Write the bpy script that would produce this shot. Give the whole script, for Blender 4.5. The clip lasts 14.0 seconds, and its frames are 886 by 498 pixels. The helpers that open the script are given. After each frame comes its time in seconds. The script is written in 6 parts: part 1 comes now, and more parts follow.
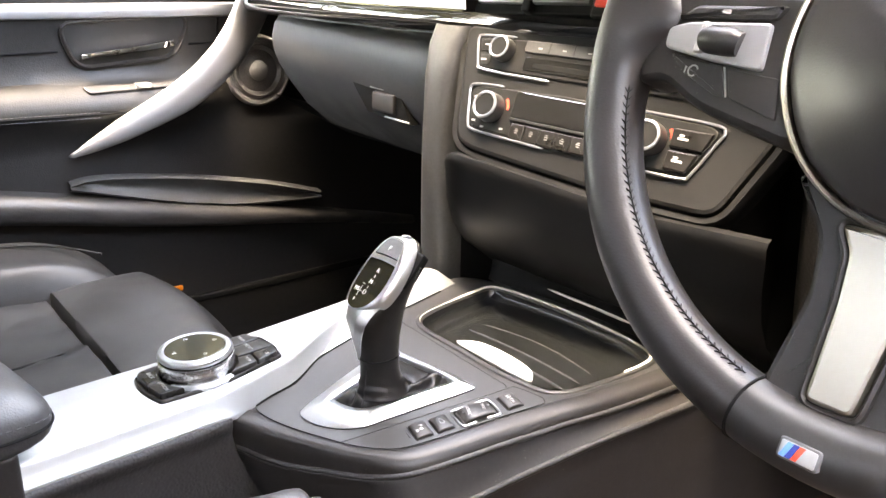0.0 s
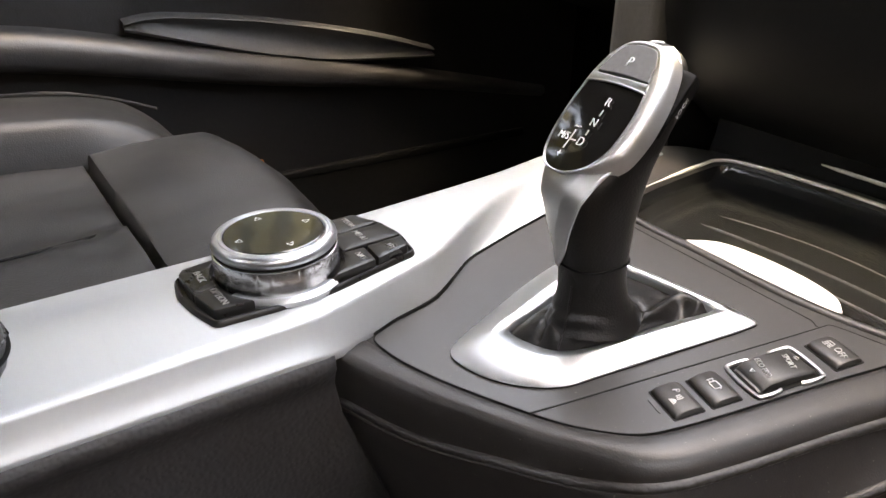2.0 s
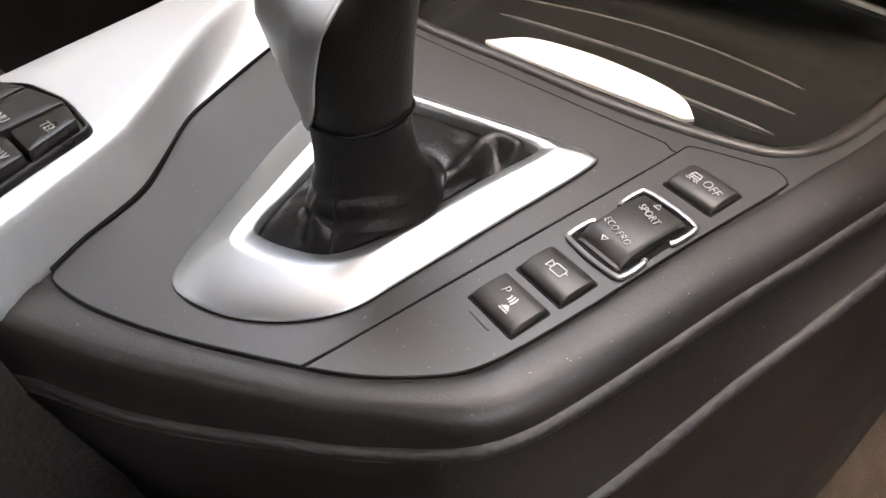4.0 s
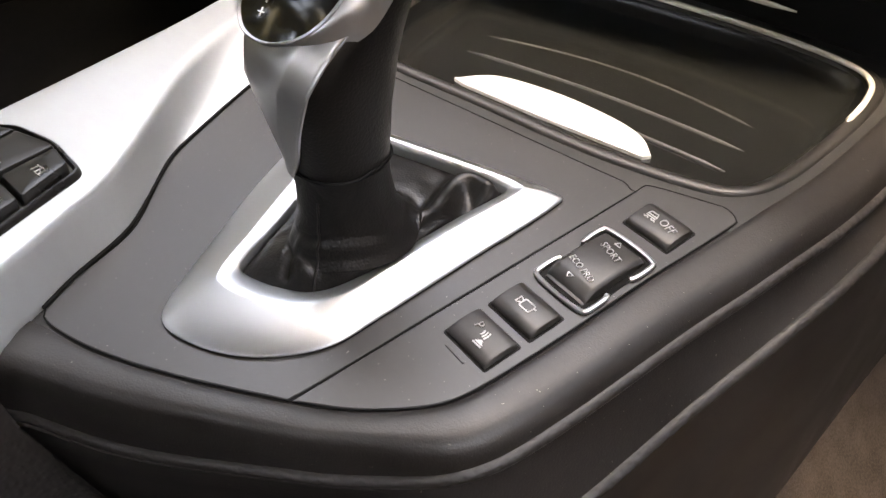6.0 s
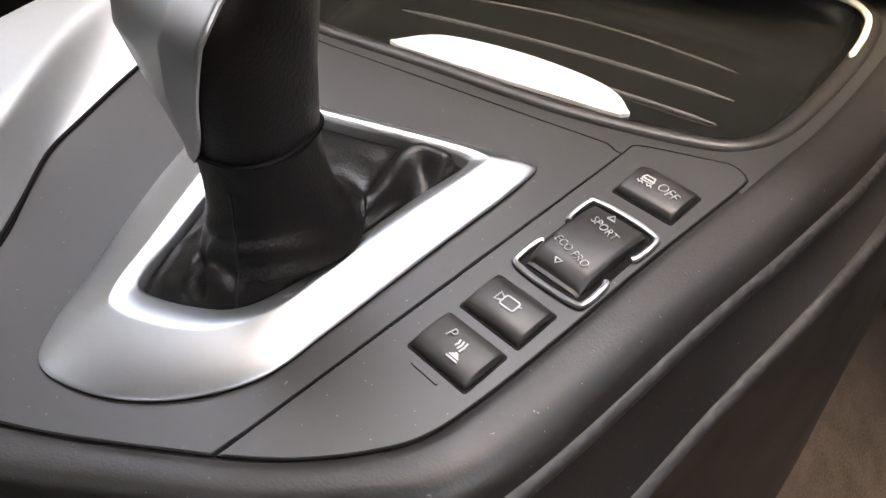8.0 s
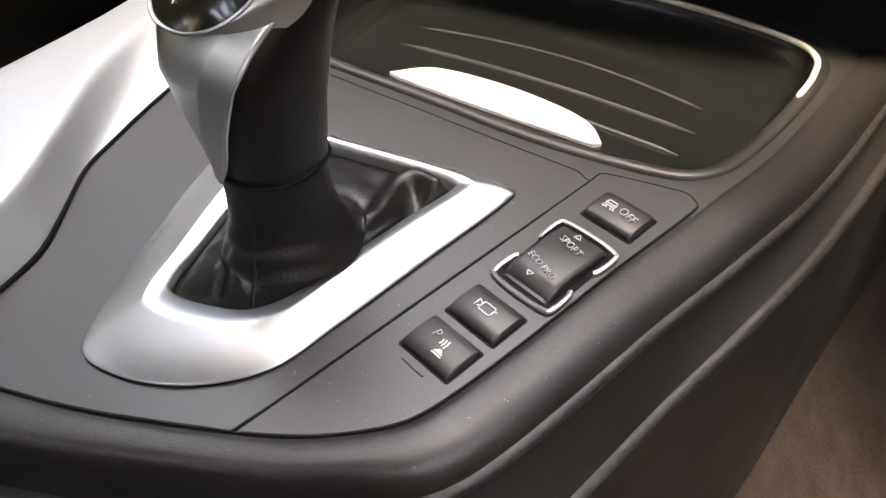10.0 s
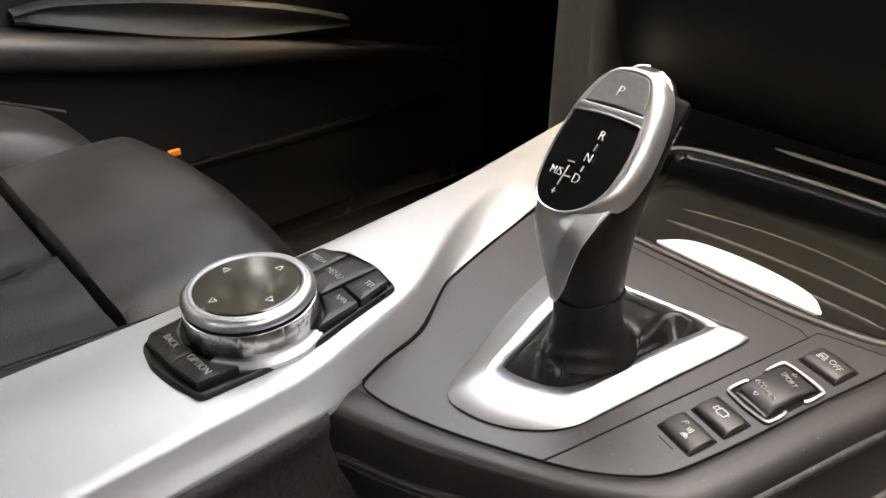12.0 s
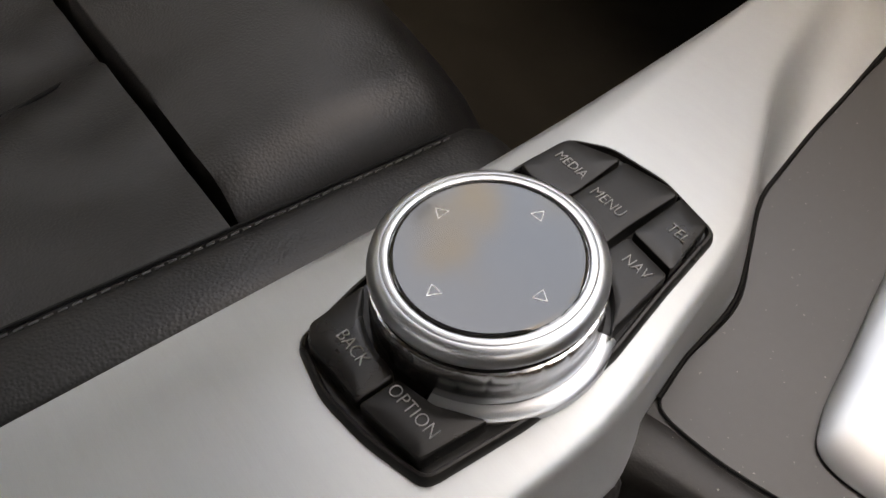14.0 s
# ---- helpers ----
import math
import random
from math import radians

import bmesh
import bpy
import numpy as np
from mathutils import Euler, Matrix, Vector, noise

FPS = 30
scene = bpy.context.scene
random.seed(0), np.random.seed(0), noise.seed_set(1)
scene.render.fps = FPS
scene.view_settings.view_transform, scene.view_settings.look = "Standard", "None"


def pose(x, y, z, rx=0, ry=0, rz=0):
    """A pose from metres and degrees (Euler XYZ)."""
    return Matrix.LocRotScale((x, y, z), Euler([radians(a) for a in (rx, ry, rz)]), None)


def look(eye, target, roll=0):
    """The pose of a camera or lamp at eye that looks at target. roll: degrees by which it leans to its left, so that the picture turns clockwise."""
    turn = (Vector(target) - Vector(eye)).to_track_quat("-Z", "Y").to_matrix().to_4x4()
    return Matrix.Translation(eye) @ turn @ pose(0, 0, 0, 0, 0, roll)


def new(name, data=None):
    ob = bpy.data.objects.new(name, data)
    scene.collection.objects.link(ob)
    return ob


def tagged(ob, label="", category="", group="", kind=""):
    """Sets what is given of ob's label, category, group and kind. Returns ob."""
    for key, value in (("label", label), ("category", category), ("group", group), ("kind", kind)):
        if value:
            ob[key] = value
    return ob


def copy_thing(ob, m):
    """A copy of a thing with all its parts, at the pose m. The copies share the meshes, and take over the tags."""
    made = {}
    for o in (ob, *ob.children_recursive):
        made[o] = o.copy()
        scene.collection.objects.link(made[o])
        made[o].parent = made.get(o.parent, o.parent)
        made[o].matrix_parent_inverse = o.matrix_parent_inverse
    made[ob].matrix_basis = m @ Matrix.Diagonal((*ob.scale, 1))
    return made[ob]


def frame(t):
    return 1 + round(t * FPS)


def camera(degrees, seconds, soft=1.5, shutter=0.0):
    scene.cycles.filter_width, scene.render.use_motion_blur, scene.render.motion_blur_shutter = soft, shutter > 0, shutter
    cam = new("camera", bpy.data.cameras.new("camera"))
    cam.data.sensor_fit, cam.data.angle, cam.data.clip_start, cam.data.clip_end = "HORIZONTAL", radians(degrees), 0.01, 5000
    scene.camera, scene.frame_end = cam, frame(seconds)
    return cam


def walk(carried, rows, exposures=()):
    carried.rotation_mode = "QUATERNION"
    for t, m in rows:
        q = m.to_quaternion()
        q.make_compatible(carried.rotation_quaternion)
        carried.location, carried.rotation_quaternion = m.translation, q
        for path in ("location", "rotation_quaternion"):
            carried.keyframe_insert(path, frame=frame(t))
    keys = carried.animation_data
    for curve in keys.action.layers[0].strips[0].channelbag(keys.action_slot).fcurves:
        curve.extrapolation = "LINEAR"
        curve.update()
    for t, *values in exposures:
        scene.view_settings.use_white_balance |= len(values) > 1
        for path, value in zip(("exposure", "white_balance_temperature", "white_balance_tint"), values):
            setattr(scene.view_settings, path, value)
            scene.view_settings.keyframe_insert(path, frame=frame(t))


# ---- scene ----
cam = camera(56.7, 14.0)
PATH = [
    (0, (0.47, -0.322, 0.678), (-1.015, 0.854, 0.037), 1.0),
    (0.5, (0.411, -0.314, 0.629), (-1.12, 0.792, -0.031), 1.3),
    (1, (0.336, -0.294, 0.56), (-1.28, 0.681, -0.103), 1.3),
    (1.5, (0.272, -0.253, 0.555), (-1.317, 0.678, -0.227), 2.1),
    (2, (0.221, -0.228, 0.552), (-1.3, 0.739, -0.316), 0.8),
    (2.5, (0.19, -0.198, 0.566), (-1.159, 0.802, -0.521), -2.0),
    (3, (0.164, -0.164, 0.528), (-1.01, 0.92, -0.674), -1.7),
    (3.5, (0.137, -0.136, 0.513), (-0.925, 0.965, -0.776), -1.3),
    (6, (0.138, -0.144, 0.533), (-0.807, 1.06, -0.754), 1.7),
    (6.5, (0.137, -0.146, 0.53), (-0.799, 1.065, -0.757), 2.0),
    (7, (0.127, -0.138, 0.517), (-0.788, 1.078, -0.78), 2.2),
    (7.5, (0.112, -0.121, 0.498), (-0.787, 1.107, -0.8), -0.5),
    (8, (0.11, -0.114, 0.498), (-0.711, 1.165, -0.802), 0.7),
    (10.5, (0.141, -0.153, 0.541), (-0.699, 1.154, -0.719), 2.6),
    (11, (0.169, -0.185, 0.577), (-0.825, 1.157, -0.524), 2.5),
    (11.5, (0.196, -0.209, 0.592), (-1.023, 1.038, -0.388), 0.6),
    (12, (0.172, -0.236, 0.582), (-1.166, 0.874, -0.407), -0.3),
    (12.5, (0.108, -0.234, 0.558), (-1.205, 0.776, -0.562), -0.4),
    (13, (0.039, -0.226, 0.546), (-1.165, 0.671, -0.774), -0.1),
    (13.5, (-0.006, -0.21, 0.539), (-1.072, 0.605, -0.945), 0.9),
    (14, (-0.024, -0.193, 0.54), (-1.053, 0.601, -0.981), 1.5),
]
EXPOSURES = [(0.0, 6.65, 9100, 10), (0.5, 6.65, 9300, 10), (1.0, 6.4, 9600, 10), (2.0, 5.8, 10100, 10), (3.5, 5.55, 10000, 10), (7.0, 5.48, 9800, 10), (8.0, 5.38, 9600, 10), (11.0, 5.55, 10000, 10), (12.0, 5.5, 10700, 10), (13.0, 4.95, 11100, 10), (14.0, 4.4, 11300, 10)]
walk(cam, [(t, look(eye, target, roll)) for t, eye, target, roll in PATH], EXPOSURES)

# ---- world and light ----
world = bpy.data.worlds.new("sky")
scene.world = world
world.use_nodes = True
wn = world.node_tree
wn.nodes.clear()
w_out = wn.nodes.new("ShaderNodeOutputWorld")
w_bg = wn.nodes.new("ShaderNodeBackground")
w_sky = wn.nodes.new("ShaderNodeTexSky")
w_sky.sky_type = "NISHITA"
w_sky.sun_disc = False
w_sky.air_density, w_sky.dust_density, w_sky.ozone_density = 0.8, 2.0, 0.3
SUN_ELEV, SUN_AZ = radians(72), radians(165)   # azimuth from +y towards +x
w_sky.sun_elevation, w_sky.sun_rotation = SUN_ELEV, SUN_AZ
w_bg.inputs["Strength"].default_value = 0.15
# broken cream cloud over the sky
w_cloud = wn.nodes.new("ShaderNodeTexNoise")
w_cloud.inputs["Scale"].default_value, w_cloud.inputs["Detail"].default_value, w_cloud.inputs["Roughness"].default_value = 6.5, 5, 0.5
w_cover = wn.nodes.new("ShaderNodeMapRange")
w_cover.interpolation_type = "SMOOTHSTEP"
w_cover.inputs["From Min"].default_value, w_cover.inputs["From Max"].default_value = 0.50, 0.64
w_cover.inputs["To Max"].default_value = 0.85
w_mix = wn.nodes.new("ShaderNodeMix")
w_mix.data_type = "RGBA"
w_mix.inputs[7].default_value = (1.7, 1.62, 1.55, 1)
wn.links.new(w_cloud.outputs["Fac"], w_cover.inputs["Value"])
wn.links.new(w_cover.outputs[0], w_mix.inputs[0])
wn.links.new(w_sky.outputs[0], w_mix.inputs[6])
wn.links.new(w_mix.outputs[2], w_bg.inputs[0])
wn.links.new(w_bg.outputs[0], w_out.inputs[0])
sun = new("sun", bpy.data.lights.new("sun", "SUN"))
sun.data.energy, sun.data.angle, sun.data.color = 0.5, radians(25), (1.0, 0.97, 0.94)
sun_dir = Vector((math.sin(SUN_AZ) * math.cos(SUN_ELEV), math.cos(SUN_AZ) * math.cos(SUN_ELEV), math.sin(SUN_ELEV)))
sun.matrix_world = look(sun_dir * 5, (0, 0, 0))


# ---- materials ----
def material(name, colour, rough=0.5, metal=0.0, second=None, vary=0.25, scale=30.0, bump=0.0, bump_scale=400.0,
             bump_kind="NOISE", coat=0.0, rough_vary=0.08, stretch=(1, 1, 1), spec=0.5, dust=0.0):
    """Procedural surface: two scales of colour variation, roughness variation and a fine relief."""
    m = bpy.data.materials.new(name)
    m.use_nodes = True
    nt = m.node_tree
    b = nt.nodes["Principled BSDF"]
    tc = nt.nodes.new("ShaderNodeTexCoord")
    mp = nt.nodes.new("ShaderNodeMapping")
    mp.inputs["Scale"].default_value = stretch
    nt.links.new(tc.outputs["Object"], mp.inputs[0])
    big = nt.nodes.new("ShaderNodeTexNoise")
    big.inputs["Scale"].default_value, big.inputs["Detail"].default_value = scale, 4
    fine = nt.nodes.new("ShaderNodeTexNoise")
    fine.inputs["Scale"].default_value, fine.inputs["Detail"].default_value = scale * 14, 3
    for n in (big, fine):
        nt.links.new(mp.outputs[0], n.inputs["Vector"])
    addn = nt.nodes.new("ShaderNodeMath")
    addn.operation = "ADD"
    nt.links.new(big.outputs["Fac"], addn.inputs[0])
    nt.links.new(fine.outputs["Fac"], addn.inputs[1])
    ramp = nt.nodes.new("ShaderNodeMapRange")
    ramp.inputs["From Min"].default_value, ramp.inputs["From Max"].default_value = 0.7, 1.3
    nt.links.new(addn.outputs[0], ramp.inputs["Value"])
    mix = nt.nodes.new("ShaderNodeMix")
    mix.data_type = "RGBA"
    c2 = second or tuple(min(1.0, c * (1 + vary)) for c in colour)
    c1 = colour if second else tuple(c * (1 - vary) for c in colour)
    mix.inputs[6].default_value, mix.inputs[7].default_value = (*c1, 1), (*c2, 1)
    nt.links.new(ramp.outputs[0], mix.inputs[0])
    colour_out = mix.outputs[2]
    if dust:
        dn = nt.nodes.new("ShaderNodeTexNoise")
        dn.inputs["Scale"].default_value, dn.inputs["Detail"].default_value = 900, 1
        nt.links.new(tc.outputs["Object"], dn.inputs["Vector"])
        dr = nt.nodes.new("ShaderNodeMapRange")
        dr.inputs["From Min"].default_value, dr.inputs["From Max"].default_value = 0.76, 0.80
        dr.inputs["To Max"].default_value = dust
        nt.links.new(dn.outputs["Fac"], dr.inputs["Value"])
        dm = nt.nodes.new("ShaderNodeMix")
        dm.data_type = "RGBA"
        dm.inputs[7].default_value = (0.42, 0.38, 0.33, 1)
        nt.links.new(dr.outputs[0], dm.inputs[0])
        nt.links.new(colour_out, dm.inputs[6])
        colour_out = dm.outputs[2]
    nt.links.new(colour_out, b.inputs["Base Color"])
    rr = nt.nodes.new("ShaderNodeMapRange")
    rr.inputs["From Min"].default_value, rr.inputs["From Max"].default_value = 0.3, 0.7
    rr.inputs["To Min"].default_value, rr.inputs["To Max"].default_value = max(0.02, rough - rough_vary), min(1, rough + rough_vary)
    nt.links.new(big.outputs["Fac"], rr.inputs["Value"])
    nt.links.new(rr.outputs[0], b.inputs["Roughness"])
    b.inputs["Metallic"].default_value = metal
    b.inputs["Specular IOR Level"].default_value = spec
    if coat:
        b.inputs["Coat Weight"].default_value, b.inputs["Coat Roughness"].default_value = coat, 0.04
    if bump:
        if bump_kind == "CELL":
            bt = nt.nodes.new("ShaderNodeTexVoronoi")
            bt.feature = "SMOOTH_F1"
            bt.inputs["Scale"].default_value = bump_scale
            height = bt.outputs["Distance"]
        else:
            bt = nt.nodes.new("ShaderNodeTexNoise")
            bt.inputs["Scale"].default_value, bt.inputs["Detail"].default_value = bump_scale, 3
            height = bt.outputs["Fac"]
        nt.links.new(mp.outputs[0], bt.inputs["Vector"])
        bp = nt.nodes.new("ShaderNodeBump")
        bp.inputs["Strength"].default_value = 1.0
        bp.inputs["Distance"].default_value = 0.40 * bump / bump_scale if bump_kind == "CELL" else 0.00025 * bump
        nt.links.new(height, bp.inputs["Height"])
        nt.links.new(bp.outputs[0], b.inputs["Normal"])
    return m


M_SOFT = material("soft_touch_plastic", (0.0132, 0.0115, 0.0108), 0.46, bump=0.40, bump_scale=1300, dust=0.3, scale=20, spec=0.38)
M_GRAIN = material("grained_plastic", (0.017, 0.0155, 0.015), 0.52, bump=0.45, bump_scale=430, bump_kind="CELL", dust=0.15, scale=14, spec=0.45)
M_PANEL = material("satin_panel_plastic", (0.022, 0.0214, 0.0211), 0.42, bump=0.12, bump_scale=3000, dust=0.25, scale=25, vary=0.06, rough_vary=0.03)
M_SILVER = material("brushed_silver_trim", (0.35, 0.361, 0.358), 0.42, 0.62, vary=0.025, scale=40, stretch=(0.4, 9, 2), bump=0.04, bump_scale=300, rough_vary=0.02)
M_BEZEL = material("satin_chrome_bezel", (0.385, 0.398, 0.405), 0.34, 0.92, vary=0.008, scale=20, rough_vary=0.01)
M_CHROME = material("polished_chrome", (0.86, 0.86, 0.87), 0.07, 1.0, vary=0.03, rough_vary=0.03)
M_SHELL = material("pearl_grey_metal", (0.50, 0.50, 0.49), 0.36, 0.92, vary=0.03, bump=0.03, bump_scale=900, rough_vary=0.02)
M_LEATHER = material("black_leather", (0.021, 0.0195, 0.019), 0.48, bump=0.32, bump_scale=780, bump_kind="CELL", scale=18)
M_FLUTE = material("fluted_chrome", (0.60, 0.60, 0.61), 0.24, 1.0, vary=0.02, rough_vary=0.02)
M_BOOT = material("gaiter_leather", (0.0038, 0.0033, 0.0031), 0.42, bump=0.35, bump_scale=1300, bump_kind="CELL", scale=40, spec=0.30)
M_SEAT = material("seat_leather", (0.0080, 0.0077, 0.0075), 0.42, bump=0.34, bump_scale=900, bump_kind="CELL", scale=9, spec=0.27)
M_WHEEL = material("steering_leather", (0.017, 0.015, 0.0145), 0.38, bump=0.12, bump_scale=900, bump_kind="CELL", scale=30, vary=0.06, rough_vary=0.015)
M_GLOSS = material("piano_black", (0.008, 0.008, 0.008), 0.05, coat=1.0, rough_vary=0.02)
M_SCREEN = material("display_glass", (0.004, 0.004, 0.004), 0.05, rough_vary=0.02, spec=0.30)
M_PAD = material("touch_pad_glass", (0.014, 0.015, 0.015), 0.10, coat=0.2, rough_vary=0.02, scale=60, spec=0.5)
M_BUTTON = material("button_plastic", (0.016, 0.0148, 0.014), 0.45, bump=0.05, bump_scale=2500, scale=60)
M_KEY = material("key_plastic", (0.007, 0.0065, 0.006), 0.32, bump=0.08, bump_scale=2500, scale=60, spec=0.24)
# near-black for gaps and black parts; also carries the footwell's shade as colour
M_DARK = material("black_and_shade", (0.0035, 0.0035, 0.0035), 0.6, spec=0.08)
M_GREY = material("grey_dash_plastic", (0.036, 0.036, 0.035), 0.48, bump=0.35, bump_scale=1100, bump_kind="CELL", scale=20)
M_STACK = material("stack_satin_grey", (0.0062, 0.0061, 0.0058), 0.46, bump=0.12, bump_scale=2500, scale=30, vary=0.06, rough_vary=0.02, spec=0.20)
M_CARPET = material("brown_carpet", (0.024, 0.018, 0.015), 0.95, second=(0.060, 0.046, 0.038), bump=1.0, bump_scale=900, scale=45, spec=0.1)
M_WHITE = material("white_print", (0.36, 0.36, 0.35), 0.5, vary=0.03)
M_GREYPRINT = material("grey_print", (0.22, 0.215, 0.205), 0.5, vary=0.03)
M_RED = material("red_print", (0.70, 0.06, 0.03), 0.4, vary=0.05)
M_BLUE = material("blue_enamel", (0.10, 0.25, 0.60), 0.25, vary=0.05)
M_ORANGE = material("orange_lens", (0.85, 0.25, 0.02), 0.25, vary=0.1)
M_TWEETER = material("speaker_cloth", (0.12, 0.115, 0.11), 0.8, bump=0.8, bump_scale=2500)
M_TRAY = material("rubber_tray", (0.009, 0.0093, 0.009), 0.20, vary=0.04, scale=25, rough_vary=0.01)
M_ROOF = material("roof_cloth", (0.06, 0.058, 0.055), 0.9, bump=0.5, bump_scale=900)
M_PAINT = material("body_paint", (0.02, 0.022, 0.025), 0.2, coat=1.0)
M_GROUND = material("asphalt", (0.05, 0.05, 0.05), 0.9, bump=0.6, bump_scale=120, scale=3)
M_WALL = material("brown_render", (0.12, 0.075, 0.05), 0.9, bump=0.8, bump_scale=60, scale=2)
# whitened and barely metallic: the plate's bright reflection is in the colour
M_INSERT = material("white_gleam_metal", (0.62, 0.62, 0.61), 0.34, 0.25, vary=0.01, rough_vary=0.01)
M_DOOR = material("door_leather", (0.0085, 0.0081, 0.0080), 0.50, bump=0.3, bump_scale=560, bump_kind="CELL", scale=10, spec=0.29)
M_COVER = material("matt_cover_plastic", (0.0042, 0.0042, 0.0042), 0.52, bump=0.2, bump_scale=1500, scale=20, spec=0.14)
M_GLOVE = material("glove_box_plastic", (0.032, 0.0312, 0.030), 0.46, bump=0.3, bump_scale=1000, bump_kind="CELL", scale=20)
M_PARK = material("park_button_grey", (0.075, 0.076, 0.078), 0.42, bump=0.1, bump_scale=2500)
M_PULL = material("satin_silver_handle", (0.38, 0.38, 0.38), 0.40, 0.75, vary=0.015, rough_vary=0.02)
# pale and nearly non-metallic, so the chrome's gleam is painted in
M_RIM = material("gleam_tray_rim", (0.66, 0.63, 0.56), 0.35, 0.1, vary=0.02)
M_MARK = material("bright_mark", (0.62, 0.62, 0.61), 0.5, vary=0.03)
M_LEAF = material("tree_leaves", (0.055, 0.060, 0.018), 0.6, second=(0.15, 0.12, 0.035), scale=2, bump=0.0)
M_BARK = material("tree_bark", (0.09, 0.07, 0.05), 0.9, bump=1.0, bump_scale=40, scale=3)
M_SPOKE = material("champagne_metal", (0.33, 0.30, 0.255), 0.34, 0.95, vary=0.01, rough_vary=0.01)
M_NAVY = material("navy_enamel", (0.02, 0.04, 0.20), 0.25, vary=0.05)
M_THREAD = material("grey_thread", (0.035, 0.034, 0.034), 0.7)


# ---- mesh helpers ----
def cr(pts, n=6, closed=True):
    """Points of a smooth curve through pts."""
    p = np.array(pts, float)
    k = len(p)
    out = []
    for i in range(k if closed else k - 1):
        a, b, c, d = (p[(i + j - 1) % k] if closed else p[min(max(i + j - 1, 0), k - 1)] for j in range(4))
        for t in np.arange(n) / n:
            out.append(0.5 * (2 * b + (c - a) * t + (2 * a - 5 * b + 4 * c - d) * t ** 2 + (3 * b - a - 3 * c + d) * t ** 3))
    if not closed:
        out.append(p[-1])
    return np.array(out)


def ccw(o):
    o = np.array(o, float)
    area = np.sum(o[:, 0] * np.roll(o[:, 1], -1) - np.roll(o[:, 0], -1) * o[:, 1])
    return o if area > 0 else o[::-1]


def normals2(o, closed=True):
    """Normals to the right of the way."""
    d = np.roll(o, -1, 0) - np.roll(o, 1, 0)
    if not closed:
        d[0], d[-1] = o[1] - o[0], o[-1] - o[-2]
    d = d / np.maximum(np.linalg.norm(d, axis=1, keepdims=True), 1e-9)
    return np.stack([d[:, 1], -d[:, 0]], 1)


def rpoly(corners, r=0.002, n=4):
    """A polygon with rounded corners."""
    c = ccw(corners)
    out = []
    k = len(c)
    for i in range(k):
        a, b, d = c[i - 1], c[i], c[(i + 1) % k]
        u, v = a - b, d - b
        ru = min(r, np.linalg.norm(u) * 0.45)
        rv = min(r, np.linalg.norm(v) * 0.45)
        s, e = b + u / np.linalg.norm(u) * ru, b + v / np.linalg.norm(v) * rv
        for t in np.arange(n + 1) / n:
            out.append((1 - t) ** 2 * s + 2 * t * (1 - t) * b + t * t * e)
    return np.array(out)


def dense(o, step=0.0008):
    """The same closed outline with points along its edges."""
    out = []
    for a, b in zip(o, np.roll(o, -1, 0)):
        k = max(1, int(np.linalg.norm(b - a) / step))
        out += [a + (b - a) * i / k for i in range(k)]
    return np.array(out)


def loft(rings, closed=True, cap0=False, cap1=False, bm=None):
    bm = bm or bmesh.new()
    vs = [[bm.verts.new(tuple(p)) for p in r] for r in rings]
    n = len(vs[0])
    for a, b in zip(vs[:-1], vs[1:]):
        for i in range(n if closed else n - 1):
            j = (i + 1) % n
            bm.faces.new((a[i], a[j], b[j], b[i]))
    for flag, ring, flip in ((cap0, vs[0], True), (cap1, vs[-1], False)):
        if flag:
            bm.faces.new(ring[::-1] if flip else ring)
    return bm


def part(name, bm, mat, parent=None, label="", sharp=38, place=None, solid=0.0):
    """One mesh object, under its thing if there is one."""
    bmesh.ops.recalc_face_normals(bm, faces=bm.faces)
    lim = radians(sharp)
    for f in bm.faces:
        f.smooth = len(f.verts) < 7
    for e in bm.edges:
        if len(e.link_faces) == 2 and e.calc_face_angle(0) > lim:
            e.smooth = False
    me = bpy.data.meshes.new(name)
    bm.to_mesh(me)
    bm.free()
    me.materials.append(mat)
    ob = new(name, me)
    if place is not None:
        ob.matrix_world = place
    if parent is not None:
        ob.parent = parent
        ob.matrix_parent_inverse = parent.matrix_world.inverted()
    if label:
        tagged(ob, label)
    if solid:
        s = ob.modifiers.new("thickness", "SOLIDIFY")
        s.thickness, s.offset = solid, 0
    return ob


def thing(name, label, category, at=(0, 0, 0), group="", kind=""):
    ob = new(name)
    ob.empty_display_size = 0.02
    return tagged(ob, label, category, group, kind)


def flat(x, y, h):
    return (x, y, h)


def plate(outline, to=flat, h0=0.0, h1=0.004, bevel=0.0008, dome=0.0, bm=None):
    """A plate with rounded upper edges, over a surface."""
    o = ccw(outline)
    nn = normals2(o)
    mid = o.mean(0)
    rings = []
    for d, h in ((0, h0), (0, h1 - bevel), (bevel * 0.3, h1 - bevel * 0.3), (bevel, h1)):
        q = o - nn * d
        rings.append([to(x, y, h) for x, y in q])
    if dome:
        for s, g in ((0.75, 0.44), (0.5, 0.75), (0.25, 0.94)):
            q = mid + (o - nn * bevel - mid) * s
            rings.append([to(x, y, h1 + dome * g) for x, y in q])
    return loft(rings, True, True, True, bm)


